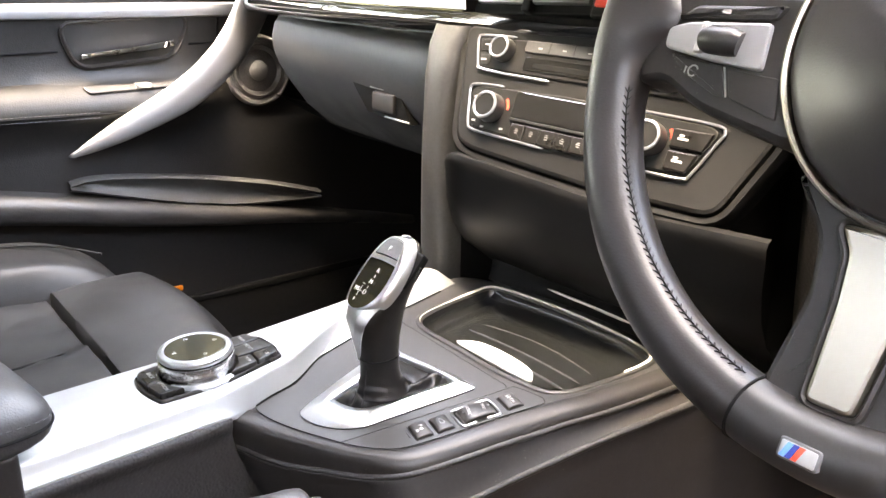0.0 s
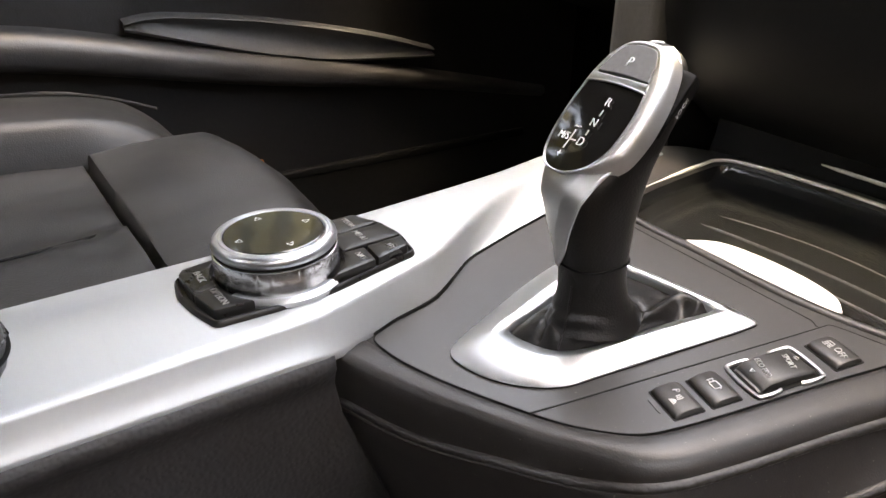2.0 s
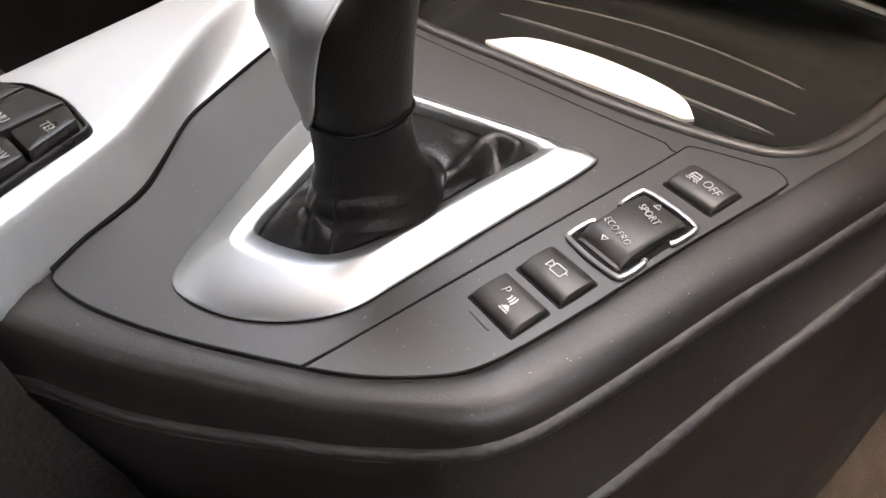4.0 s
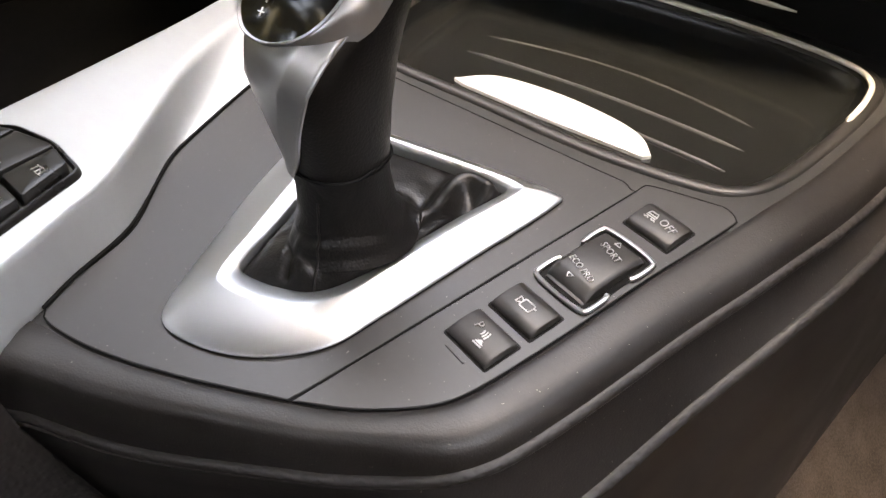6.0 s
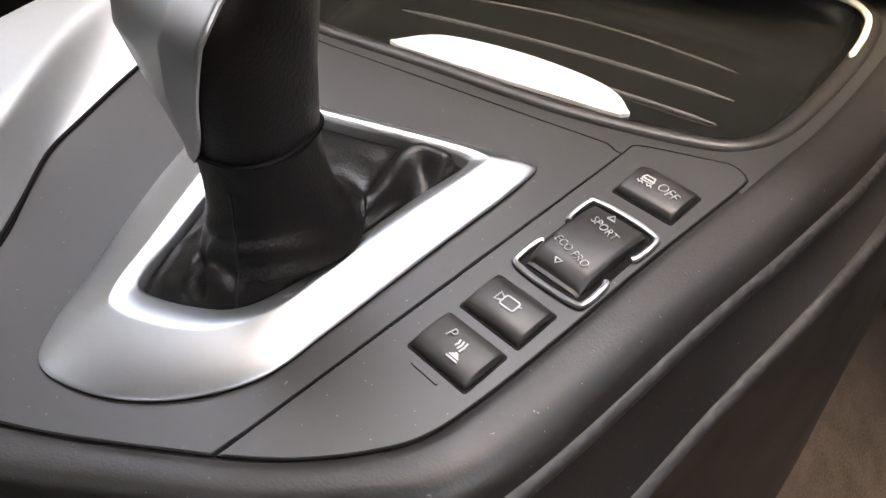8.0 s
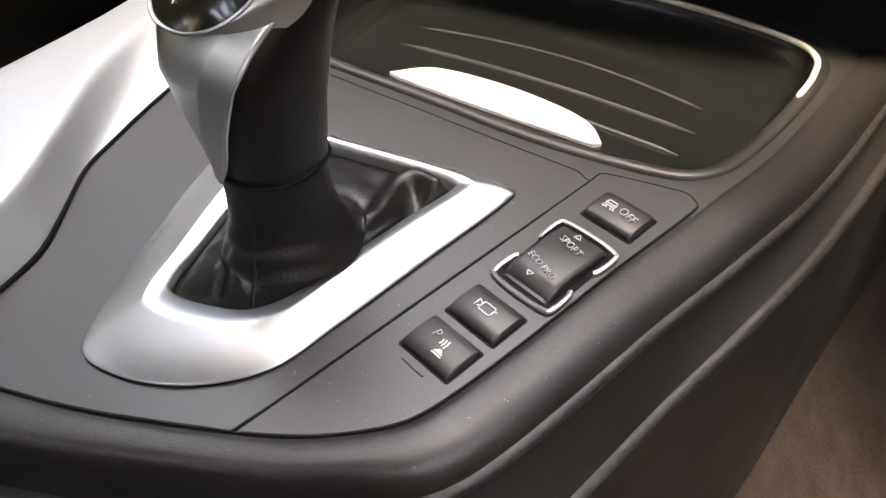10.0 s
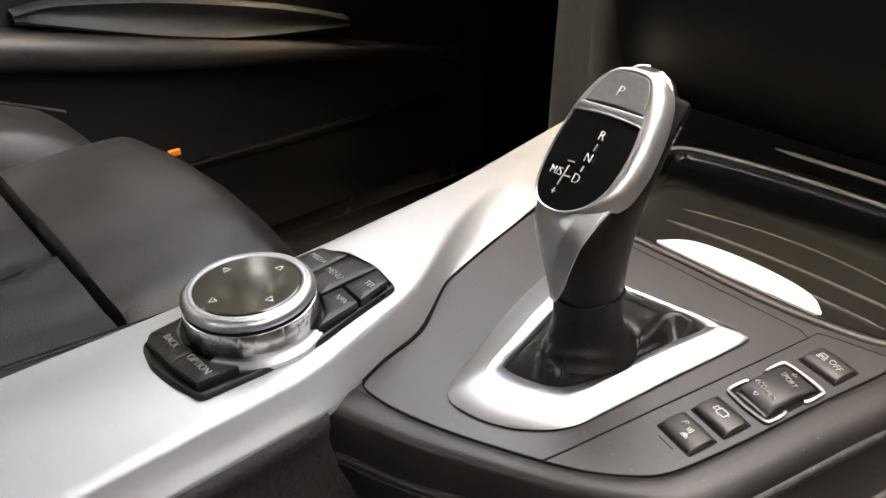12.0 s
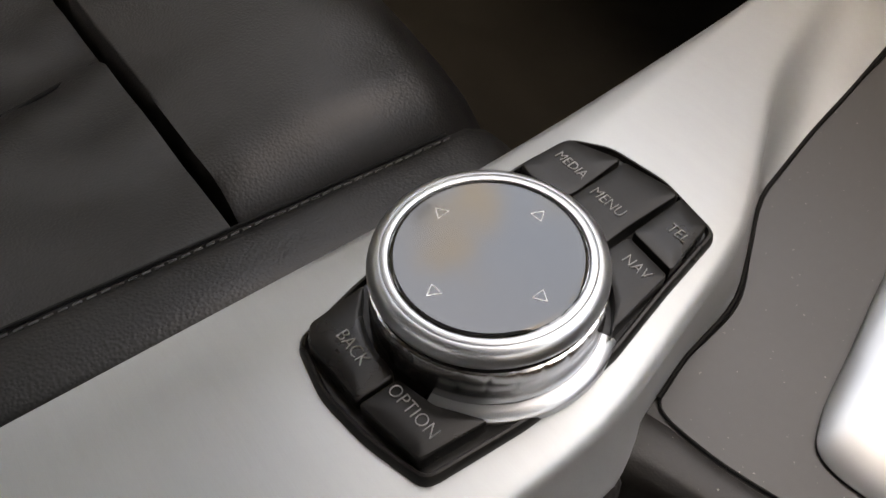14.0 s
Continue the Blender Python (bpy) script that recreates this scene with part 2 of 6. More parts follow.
def tube(path, r, n=10, closed=False, bm=None, squash=1.0):
    """A round bar along a 3D path; r may be one number for each point."""
    p = [Vector(q) for q in path]
    k = len(p)
    rs = r if hasattr(r, "__len__") else [r] * k
    rings = []
    up = Vector((0, 0, 1))
    for i in range(k):
        d = (p[(i + 1) % k] - p[i - 1]) if closed else (p[min(i + 1, k - 1)] - p[max(i - 1, 0)])
        d.normalize()
        if abs(d.dot(up)) > 0.95:
            up = Vector((0, 1, 0)) if abs(d.y) < 0.9 else Vector((1, 0, 0))
        s = d.cross(up).normalized()
        u = s.cross(d).normalized()
        up = u
        rings.append([p[i] + s * math.cos(a) * rs[i] + u * math.sin(a) * rs[i] * squash for a in np.arange(n) * 2 * math.pi / n])
    if closed:
        rings.append(rings[0])
    return loft(rings, True, not closed, not closed, bm)


def spin(profile, n=48, bm=None, centre=(0, 0, 0), cap=True):
    """A turned body from (radius, height) pairs."""
    c = Vector(centre)
    rings = [[c + Vector((r * math.cos(a), r * math.sin(a), h)) for a in np.arange(n) * 2 * math.pi / n] for r, h in profile]
    return loft(rings, True, cap, cap, bm)


def rbox(x0, x1, y0, y1, z0, z1, r=0.005, seg=3, bm=None):
    b = bmesh.new()
    bmesh.ops.create_cube(b, size=1)
    for v in b.verts:
        v.co = Vector((x0 + (v.co.x + 0.5) * (x1 - x0), y0 + (v.co.y + 0.5) * (y1 - y0), z0 + (v.co.z + 0.5) * (z1 - z0)))
    if r:
        bmesh.ops.bevel(b, geom=list(b.edges), offset=r, segments=seg, profile=0.5, affect="EDGES", clamp_overlap=True)
    if bm is None:
        return b
    me = bpy.data.meshes.new("tmp")
    b.to_mesh(me)
    b.free()
    bm.from_mesh(me)
    bpy.data.meshes.remove(me)
    return bm


def lettering(name, body, size, m, mat, parent, thick=0.0002, label=""):
    """Raised print with the built-in font; m places its centre, x along the line, z out of the surface."""
    cu = bpy.data.curves.new(name, "FONT")
    cu.body, cu.size, cu.align_x, cu.align_y, cu.extrude = body, size, "CENTER", "CENTER", thick
    cu.offset = -0.020 * size
    cu.resolution_u = 3
    ob = new(name + "_curve", cu)
    deps = bpy.context.evaluated_depsgraph_get()
    me = bpy.data.meshes.new_from_object(ob.evaluated_get(deps))
    bpy.data.objects.remove(ob)
    me.materials.clear()
    me.materials.append(mat)
    out = new(name, me)
    out.matrix_world = m @ Matrix.Diagonal((0.88, 1, 1, 1))
    out.parent = parent
    out.matrix_parent_inverse = parent.matrix_world.inverted()
    return tagged(out, label) if label else out


def strokes(lines, width, to, h, thick=0.0002):
    """Thin flat bars along 2D polylines."""
    bm = bmesh.new()
    for l in lines:
        l = np.array(l, float)
        n = normals2(l, False)
        a, b = l + n * width / 2, l - n * width / 2
        lo = [[to(x, y, h) for x, y in q] for q in (a, b)]
        hi = [[to(x, y, h + thick) for x, y in q] for q in (a, b)]
        loft([[lo[0][i], hi[0][i], hi[1][i], lo[1][i]] for i in range(len(l))], True, True, True, bm)
    return bm


def on_surface(to, x, y, h, turn=0.0):
    """Pose on a mapped surface: x along, y up the surface, z out."""
    e = 1e-3
    o = Vector(to(x, y, h))
    ux = (Vector(to(x + e, y, h)) - o).normalized()
    uy = (Vector(to(x, y + e, h)) - o).normalized()
    n = ux.cross(uy).normalized()
    uy = n.cross(ux)
    m = Matrix((ux, uy, n)).transposed().to_4x4()
    m.translation = o
    return m @ pose(0, 0, 0, 0, 0, turn)


def lin(x, xs, ys):
    return float(np.interp(x, xs, ys))


# ---- surfaces that the small things sit on ----
def panel_z(y):
    return 0.354 + 0.125 * y if y < 0.1 else 0.3665 + 0.02 * (y - 0.1)


def P(x, y, h=0.0):
    """Console deck."""
    return (x, y, panel_z(y) + h)


def trim_z(y):
    return 0.3725 + 0.04 * y


def T(x, y, h=0.0):
    """Silver trim."""
    return (x, y, trim_z(y) + h)


STACK_O, STACK_YAW, STACK_TILT = Vector((-0.124, 0.172, 0.536)), radians(11), radians(25)
KU = Vector((math.cos(STACK_YAW), math.sin(STACK_YAW), 0))
KF = Vector((-math.sin(STACK_YAW), math.cos(STACK_YAW), 0))
KV = Vector((0, 0, 1)) * math.cos(STACK_TILT) + KF * math.sin(STACK_TILT)
KN = KU.cross(KV)


def K(x, y, h=0.0):
    """Centre stack face."""
    return tuple(STACK_O + KU * x + KV * y + KN * h)


# ---- shell that closes the car ----
def build_shell():
    bm = rbox(-0.80, 0.80, -1.5, 1.0, -0.06, 0.0, 0)
    tagged(part("floor", bm, M_CARPET), "brown-grey cut-pile carpet on the car floor", "floor", kind="structure")
    bm = bmesh.new()
    s = 400
    loft([[(-s, -s, -0.35), (s, -s, -0.35)], [(-s, s, -0.35), (s, s, -0.35)]], False, bm=bm)
    tagged(part("ground", bm, M_GROUND), "dark asphalt ground under the car", "ground", kind="structure")
    # unseen wall, added to cut low sky light from the driver side
    tagged(part("wall_light_block", rbox(1.8, 2.0, -7.0, 6.0, -0.35, 1.5, 0.01), M_WALL), "unseen brown wall, added to block low light on the driver side", "wall", kind="structure")
    # roof with rounded edge
    def roof_z(x, y):
        return 1.14 - 0.10 * (x / 0.62) ** 2 - 0.03 * ((y + 0.5) / 0.9) ** 2
    bm = bmesh.new()
    xs, ys = np.linspace(-0.70, 0.70, 17), np.linspace(-1.35, 0.02, 15)
    grid = [[bm.verts.new((x, y, roof_z(x, y))) for x in xs] for y in ys]
    for j in range(14):
        for i in range(16):
            bm.faces.new((grid[j][i], grid[j][i + 1], grid[j + 1][i + 1], grid[j + 1][i]))
    tagged(part("ceiling", bm, M_ROOF, solid=0.03), "dark cloth roof lining of the car", "ceiling", kind="structure")
    # unseen rear wall, added against light from behind; sills, door shut faces
    tagged(part("wall_rear", rbox(-0.78, 0.78, -1.56, -1.50, -0.06, 1.08, 0.01), M_GREY), "unseen dark rear wall, added to keep out light from behind", "wall", kind="structure")
    tagged(part("wall_front", rbox(-0.80, 0.80, 1.0, 1.06, -0.06, 0.70, 0.01), M_DARK), "dark front bulkhead of the footwell", "wall", kind="structure")
    tagged(part("wall_driver", loft([[(0.80, y, 0.0), (0.78, y, 0.05), (0.775, y, 0.30), (0.74, y, 0.36), (0.745, y, 0.42), (0.78, y, 0.44), (0.785, y, 0.60)] for y in (-0.75, 0.0, 0.66)], False), M_LEATHER, solid=0.02), "black leather driver door panel below the window", "car door", kind="structure")
    tagged(part("wall_side_passenger", rbox(-0.84, -0.80, 0.60, 1.05, -0.06, 0.70, 0), M_DARK), "dark lining of the passenger footwell side", "wall", kind="structure")
    tagged(part("wall_side_driver", rbox(0.80, 0.84, 0.60, 1.05, -0.06, 0.70, 0), M_DARK), "dark lining of the driver footwell side", "wall", kind="structure")
    tagged(part("sill", rbox(0.74, 0.84, -1.5, 1.0, -0.10, 0.07, 0.02), M_PAINT), "dark painted door sill under the open door", "sill", kind="structure")
    for sx, nm in ((-1, "pillar_passenger"), (1, "pillar_driver")):
        path = cr([(sx * 0.72, 0.98, 0.66), (sx * 0.68, 0.62, 0.90), (sx * 0.67, 0.03, 1.03)], 5, False)
        tagged(part(nm, tube(path, 0.035, 10), M_ROOF), "light cloth-trimmed windscreen pillar", "pillar", kind="structure")
        path = cr([(sx * 0.76, -0.62, 0.0), (sx * 0.74, -0.66, 0.6), (sx * 0.68, -0.72, 1.02)], 5, False)
        tagged(part(nm.replace("pillar", "post"), tube(path, 0.05, 10), M_GREY), "dark trimmed door post", "pillar", kind="structure")
    # unseen windowless rear sides, added so light enters only at the front
    for sx, nm in ((-1, "wall_rear_side_passenger"), (1, "wall_rear_side_driver")):
        tagged(part(nm, loft([[(sx * 0.80, y, 0.0), (sx * 0.79, y, 0.30), (sx * 0.79, y, 0.60), (sx * 0.63, y, 1.08)] for y in (-1.52, -1.1, -0.70)], False), M_GREY, solid=0.02), "unseen dark rear side wall, added to keep out rear side light", "wall", kind="structure")
    # carpeted tunnel under the console
    prof = [(-0.20, 0.001), (-0.155, 0.10), (-0.13, 0.17), (0.08, 0.17), (0.12, 0.10), (0.20, 0.001)]
    ring = [[(x + (0.07 * max(0, y) if x > 0 else -0.05 * max(0, y)), y, z) for x, z in prof] for y in (-0.9, -0.4, 0.0, 0.3, 0.6, 0.95)]
    tagged(part("tunnel", loft([r[3:] for r in ring], False), M_CARPET), "brown carpet over the driver side of the tunnel", "carpet", kind="structure")
    # passenger side coloured near-black, so the footwell's shade is in the colour
    tagged(part("tunnel_shade_side", loft([r[:4] for r in ring], False), M_DARK), "passenger side of the tunnel, coloured near-black for footwell shade", "lining", kind="structure")


build_shell()


# ---- centre console ----
GROOVE_Y = [-0.26, -0.105, -0.09, -0.078, -0.059, -0.037, -0.019, -0.0025, 0.032, 0.0587, 0.088, 0.12, 0.155, 0.19]
GROOVE_X = [-0.066, -0.066, -0.073, -0.0812, -0.0838, -0.0867, -0.0975, -0.1087, -0.1165, -0.1210, -0.1268, -0.1335, -0.1425, -0.152]
CREST_Y = [-0.26, -0.105, -0.085, -0.067, -0.032, 0.003, 0.02, 0.041, 0.069, 0.103, 0.17, 0.19]
CREST_X = [-0.0725, -0.0740, -0.0780, -0.0835, -0.0935, -0.116, -0.128, -0.1395, -0.1490, -0.1595, -0.1745, -0.179]
FAR_Y = [-0.26, -0.10, -0.04, 0.02, 0.056, 0.116, 0.185, 0.2]
FAR_X = [-0.163, -0.160, -0.162, -0.166, -0.169, -0.179, -0.191, -0.193]


def smooth_lin(y, ys, xs, w=0.012):
    return sum(lin(y + d * w, ys, xs) * k for d, k in ((-1, 0.25), (0, 0.5), (1, 0.25)))


def console_shell(console):
    # silver trim: cross sections along the car
    rows = []
    for y in np.concatenate([np.linspace(-0.258, -0.11, 22), np.linspace(-0.105, 0.186, 60)]):
        xb, xc, xf, zt = smooth_lin(y, GROOVE_Y, GROOVE_X, 0.006), smooth_lin(y, CREST_Y, CREST_X), smooth_lin(y, FAR_Y, FAR_X), trim_z(y)
        xb = max(xb, xc + 0.0015)
        k = min(1, max(0, (y + 0.108) / 0.03))
        zb = (zt - 0.018) * (1 - k) + (panel_z(y) + 0.0006) * k
        fade = 1 - min(1, max(0, (y + 0.17) / 0.05))
        nose = max(0, (y - 0.165) / 0.021) ** 2
        zt -= 0.006 * nose
        zb = min(zb, zt - 0.001)
        xf += 0.006 * nose
        wdt = xc - xf
        sec = [(xf + 0.001, zt - 0.035), (xf, zt - 0.006), (xf + 0.0012, zt - 0.0018), (xf + 0.004, zt - 0.0003 - 0.0012 * fade),
               (xf + wdt * 0.20, zt - 0.0009 * fade), (xf + wdt * 0.225, zt), (xf + wdt * 0.5, zt + 0.0004), (xf + wdt * 0.80, zt),
               (xf + wdt * 0.83, zt - 0.0007 * fade)]
        dx, dz = xb - xc, zb - zt
        hollow = min(1, max(0, (y + 0.045) / 0.05))
        front = min(1, max(0, (y - 0.045) / 0.04))
        for s, g, c, f in ((-0.30, 0.0, 0.0, 0.0), (-0.12, 0.03, 0.02, 0.01), (0.05, 0.10, 0.08, 0.06), (0.13, 0.20, 0.21, 0.13), (0.26, 0.36, 0.42, 0.24), (0.42, 0.54, 0.62, 0.38), (0.60, 0.71, 0.79, 0.52), (0.78, 0.84, 0.91, 0.68), (0.92, 0.94, 0.97, 0.90), (1.0, 1.0, 1.0, 1.0)):
            drop = g * (1 - hollow) + (c * (1 - front) + f * front) * hollow
            sec.append((xc + dx * s if s > 0 else xc + s * 0.012, zt + dz * drop))
        sec.append((xb - 0.001, zb - 0.004))
        rows.append([(x, y, z) for x, z in sec])
    part("trim_joint", tube([Vector(r[-2]) + Vector((0.0006, 0, -0.0001)) for r in rows if -0.078 < r[0][1] < 0.165], 0.0008, 6), M_DARK, console)
    bm = loft(rows, False)
    bm.verts.ensure_lookup_table()
    n = len(rows[0])
    bm.faces.new([bm.verts[i] for i in range(n)])
    bm.faces.new([bm.verts[len(rows) * n - n + i] for i in range(n)][::-1])
    part("silver_trim", bm, M_SILVER, console, "brushed silver trim strip", 50)
    # bolster: sections along the inner edge
    edge = cr([(-0.0960, -0.0850), (-0.0825, -0.0815), (-0.0704, -0.0785), (-0.0521, -0.0758), (-0.0244, -0.0672), (0.0118, -0.0519), (0.0269, -0.0436), (0.0395, -0.034),
               (0.0485, -0.0243), (0.0543, -0.0102), (0.0613, 0.0143), (0.0702, 0.049), (0.0805, 0.0834), (0.0900, 0.1225), (0.0955, 0.165),
               (0.0990, 0.21), (0.1035, 0.26), (0.1090, 0.31), (0.116, 0.37), (0.124, 0.43)], 7, False)
    nn = normals2(edge, False)
    lip = [(0.0003, -0.010), (0.0003, -0.0003), (0.0007, 0.0), (0.003, 0.0003)]
    south = lip + [(0.0076, 0.0002), (0.0095, -0.0008), (0.0107, -0.0030), (0.0111, -0.0070), (0.0113, -0.0182), (0.0108, -0.0198), (0.0119, -0.0205), (0.0124, -0.0213),
                   (0.0115, -0.0228), (0.0108, -0.032), (0.008, -0.05), (0.003, -0.08), (-0.004, -0.14), (-0.006, -0.20), (-0.006, -0.30), (-0.006, -0.345)]
    east = lip + [(0.0085, -0.0005), (0.0125, -0.0018), (0.0152, -0.0042), (0.0168, -0.0078), (0.0176, -0.0108), (0.0164, -0.0126), (0.0172, -0.0150), (0.0186, -0.0185),
                  (0.0212, -0.0250), (0.0248, -0.0312), (0.0275, -0.0352), (0.0263, -0.0386), (0.0285, -0.0560), (0.0300, -0.085), (0.0310, -0.17), (0.0310, -0.20)]
    rows = []
    for p, v in zip(edge, nn):
        w = min(1, max(0, (p[0] - 0.030) / 0.025))
        w = w * w * (3 - 2 * w)
        s = min(1, max(0.0, (p[1] - 0.0) / 0.14))
        r = []
        kd = lin(p[0], [-0.08, -0.055, -0.024, 0.012, 0.03], [1.76, 1.30, 1.06, 0.95, 0.97])
        deep = lin(p[0], [-0.08, -0.05, -0.03, -0.01, 0.006, 0.03], [0.0065, 0.0070, 0.0065, 0.0040, 0.0010, -0.001])
        for j, (a, b) in enumerate(zip(south, east)):
            a = (a[0] * kd if j < 12 else 0.0122 * kd + (a[0] - 0.0122), a[1] - deep * min(1, max(0, (j - 6) / 2))) if j > 2 else a
            d, h = a[0] * (1 - w) + b[0] * w, a[1] * (1 - w) + b[1] * w
            if j > 11:
                h += (0.010 * s - 0.008 * (1 - s)) * w * (0.35, 0.8, 1.0)[min(2, j - 12)]
            q = p + v * d
            z = panel_z(p[1]) + h
            r.append((q[0], q[1], max(z, 0.0) if w < 0.5 else z))
        rows.append(r)
    for _ in range(4):
        a = np.array(rows)
        a[1:-1, 4:] = 0.25 * a[:-2, 4:] + 0.5 * a[1:-1, 4:] + 0.25 * a[2:, 4:]
        rows = [[tuple(v) for v in r] for r in a]
    part("bolster", loft(rows, False), M_SOFT, console, "soft black padded console edge with a raised seam", 40)
    seam_line = [Vector(r[8]) * 0.96 + Vector(r[3]) * 0.04 - Vector((0, 0, 0.0010)) for r in rows]
    part("raised_seam", tube(seam_line[2:], 0.0025, 12), M_GRAIN, console, "grained raised seam along the padded edge")
    part("raised_seam", tube([Vector(r[14]) - Vector((0.0010, 0, 0.0008)) for r, p in zip(rows, edge) if p[0] > 0.053], 0.0028, 12), M_GRAIN, console, "grained raised seam along the padded edge")
    # rear body under the trim, with a hollow corner towards the bolster
    prof = [(-0.0665, 0.352), (-0.0645, 0.349), (-0.064, 0.344), (-0.0655, 0.341), (-0.067, 0.335), (-0.0675, 0.320), (-0.068, 0.305), (-0.069, 0.28), (-0.070, 0.23), (-0.072, 0.16), (-0.074, 0.0)]
    rows = []
    def side_z(y, z):
        return z - (0.352 - trim_z(max(y, -0.3)) + 0.0195 if z > 0.2 else 0)
    for y in (-0.95, -0.5, -0.30, -0.26, -0.20, -0.16, -0.135, -0.120):
        rows.append([(x, y, side_z(y, z)) for x, z in prof])
    for u in np.linspace(0.1, 1, 10) * math.pi / 2:
        row = []
        for x, z in prof:
            reach = min(1, max(0, (0.326 - z) / 0.065))
            y = -0.120 + (0.019 + 0.020 * reach) * math.sin(u)
            row.append((x + (0.034 * reach - 0.003 * (1 - reach)) * (1 - math.cos(u)), y, side_z(y, z)))
        rows.append(row)
    part("rear_side", loft(rows, False), M_GRAIN, console, "grained black side of the rear console", 40)
    part("passenger_side", loft([[(-0.158, y, 0.345), (-0.160, y, 0.20), (-0.165, y, 0.0)] for y in (-0.95, -0.1)] +
                                [[(-0.164, 0.02, 0.352), (-0.166, 0.02, 0.20), (-0.172, 0.02, 0.0)], [(-0.19, 0.20, 0.352), (-0.195, 0.20, 0.20), (-0.20, 0.2, 0.0)],
                                 [(-0.20, 0.32, 0.38), (-0.2, 0.32, 0.20), (-0.21, 0.32, 0.0)]], False), M_GRAIN, console, "grained black side towards the passenger")
    # dark bed under the loose panels
    bed = [(x, y) for x, y in zip(GROOVE_X[3:11], GROOVE_Y[3:11])][::-1]
    o = ccw([(-0.128, 0.086)] + [(x - 0.003, y) for x, y in bed] + [tuple(q + v * 0.0030) for q, v in zip(edge[:7 * 11 + 1:3], nn[:7 * 11 + 1:3])] + [(0.084, 0.0865)])
    part("deck_bed", loft([[P(x, y, -0.013) for x, y in o], [P(x, y, -0.0009) for x, y in o]], True, True, True), M_SOFT, console)
    # gear panel and switch panel
    g = np.concatenate([cr([(-0.0765, -0.0768), (-0.0704, -0.0775), (-0.0521, -0.0749), (-0.0244, -0.0663), (0.0106, -0.0516)], 6, False),
                        cr([(0.0112, -0.0508), (0.0300, 0.0225), (0.0441, 0.0770), (0.0445, 0.0812), (0.0405, 0.0845)], 6, False),
                        cr([(0.0395, 0.0846), (0.0155, 0.0850), (-0.029, 0.0862), (-0.064, 0.0870), (-0.1145, 0.0888), (-0.1205, 0.0880), (-0.1236, 0.0840), (-0.1228, 0.0770),
                            (-0.1203, 0.0587), (-0.1155, 0.032), (-0.1077, -0.0025), (-0.0965, -0.019), (-0.0857, -0.037), (-0.0828, -0.059), (-0.0814, -0.0700), (-0.0790, -0.0752)], 6, False)])
    def spaced(o, gap=0.0016):
        out = [o[0]]
        for p in o[1:]:
            if np.linalg.norm(p - out[-1]) > gap:
                out.append(p)
        return ccw(out[:-1] if np.linalg.norm(out[-1] - out[0]) < gap else out)
    g = spaced(g)
    def joint(o):
        path = [P(x, y, -0.0003) for x, y in ccw(o) + normals2(ccw(o)) * 0.0001]
        part("panel_joint", tube(path, 0.00034, 6, True), M_DARK, console)
    joint(g)
    part("gear_panel", plate(g - normals2(g) * 0.0002, P, -0.0080, 0.0, 0.0002), M_PANEL, console, "dark grey satin panel round the gear lever", 45)
    k = np.concatenate([cr([(0.0117, -0.0511), (0.0269, -0.0430), (0.0395, -0.0334), (0.0479, -0.0239), (0.0536, -0.0100), (0.0606, 0.0144), (0.0695, 0.0492),
                            (0.0793, 0.0834), (0.0795, 0.0895), (0.0750, 0.0926)], 6, False),
                        cr([(0.0735, 0.0926), (0.0500, 0.0885), (0.0462, 0.0855), (0.0447, 0.0785), (0.0306, 0.0225)], 6, False)])
    joint(spaced(k))
    part("switch_panel", plate(spaced(k) - normals2(spaced(k)) * 0.0002, P, -0.0080, 0.0, 0.0002), M_PANEL, console, "dark grey satin switch panel", 45)
    part("marking_tab", plate(rpoly([(0.0345, -0.0098), (0.0430, -0.0120), (0.0432, -0.0112), (0.0347, -0.0090)], 0.0002), P, 0, 0.0004, 0.0001), M_PANEL, console)
    # oddments tray
    outer = cr([(-0.1215, 0.0835), (-0.06, 0.0830), (0.00, 0.0822), (0.0405, 0.0820), (0.0600, 0.0820), (0.0770, 0.0825), (0.0828, 0.0860), (0.0862, 0.1030), (0.0910, 0.1225),
                (0.0962, 0.165), (0.0990, 0.205), (0.097, 0.228), (0.06, 0.236), (-0.02, 0.238), (-0.10, 0.230), (-0.150, 0.215), (-0.165, 0.190), (-0.145, 0.14)], 6)
    inner = cr([(-0.075, 0.0985), (-0.03, 0.0982), (0.005, 0.0972), (0.030, 0.0978), (0.060, 0.1015), (0.0715, 0.1065), (0.0785, 0.1200), (0.0835, 0.150), (0.0865, 0.185), (0.0845, 0.2075), (0.072, 0.2180),
                (0.03, 0.2245), (-0.04, 0.2225), (-0.10, 0.2150), (-0.117, 0.2085), (-0.1185, 0.192), (-0.1145, 0.158), (-0.1100, 0.132), (-0.1035, 0.1115), (-0.0930, 0.1015)], 6)
    inner, outer = ccw(inner), ccw(outer)
    n_in = normals2(inner)
    m = len(inner)
    # outer points matched by direction from the middle
    mid = inner.mean(0)
    ang_o = np.unwrap(np.arctan2(*(outer - mid).T[::-1]))
    ang_i = np.arctan2(*(inner - mid).T[::-1])
    per = np.concatenate([ang_o - 2 * np.pi, ang_o, ang_o + 2 * np.pi])
    full = np.concatenate([outer] * 3)
    match = np.stack([np.interp(ang_i, per, full[:, 0]), np.interp(ang_i, per, full[:, 1])], 1)
    rings = [[P(x, y, -0.004) for x, y in match], [P(x, y, -0.0005) for x, y in match]]
    rings += [[P(x, y, h) for x, y in inner + n_in * d] for d, h in ((0.0072, -0.0005), (0.0066, -0.0006))]
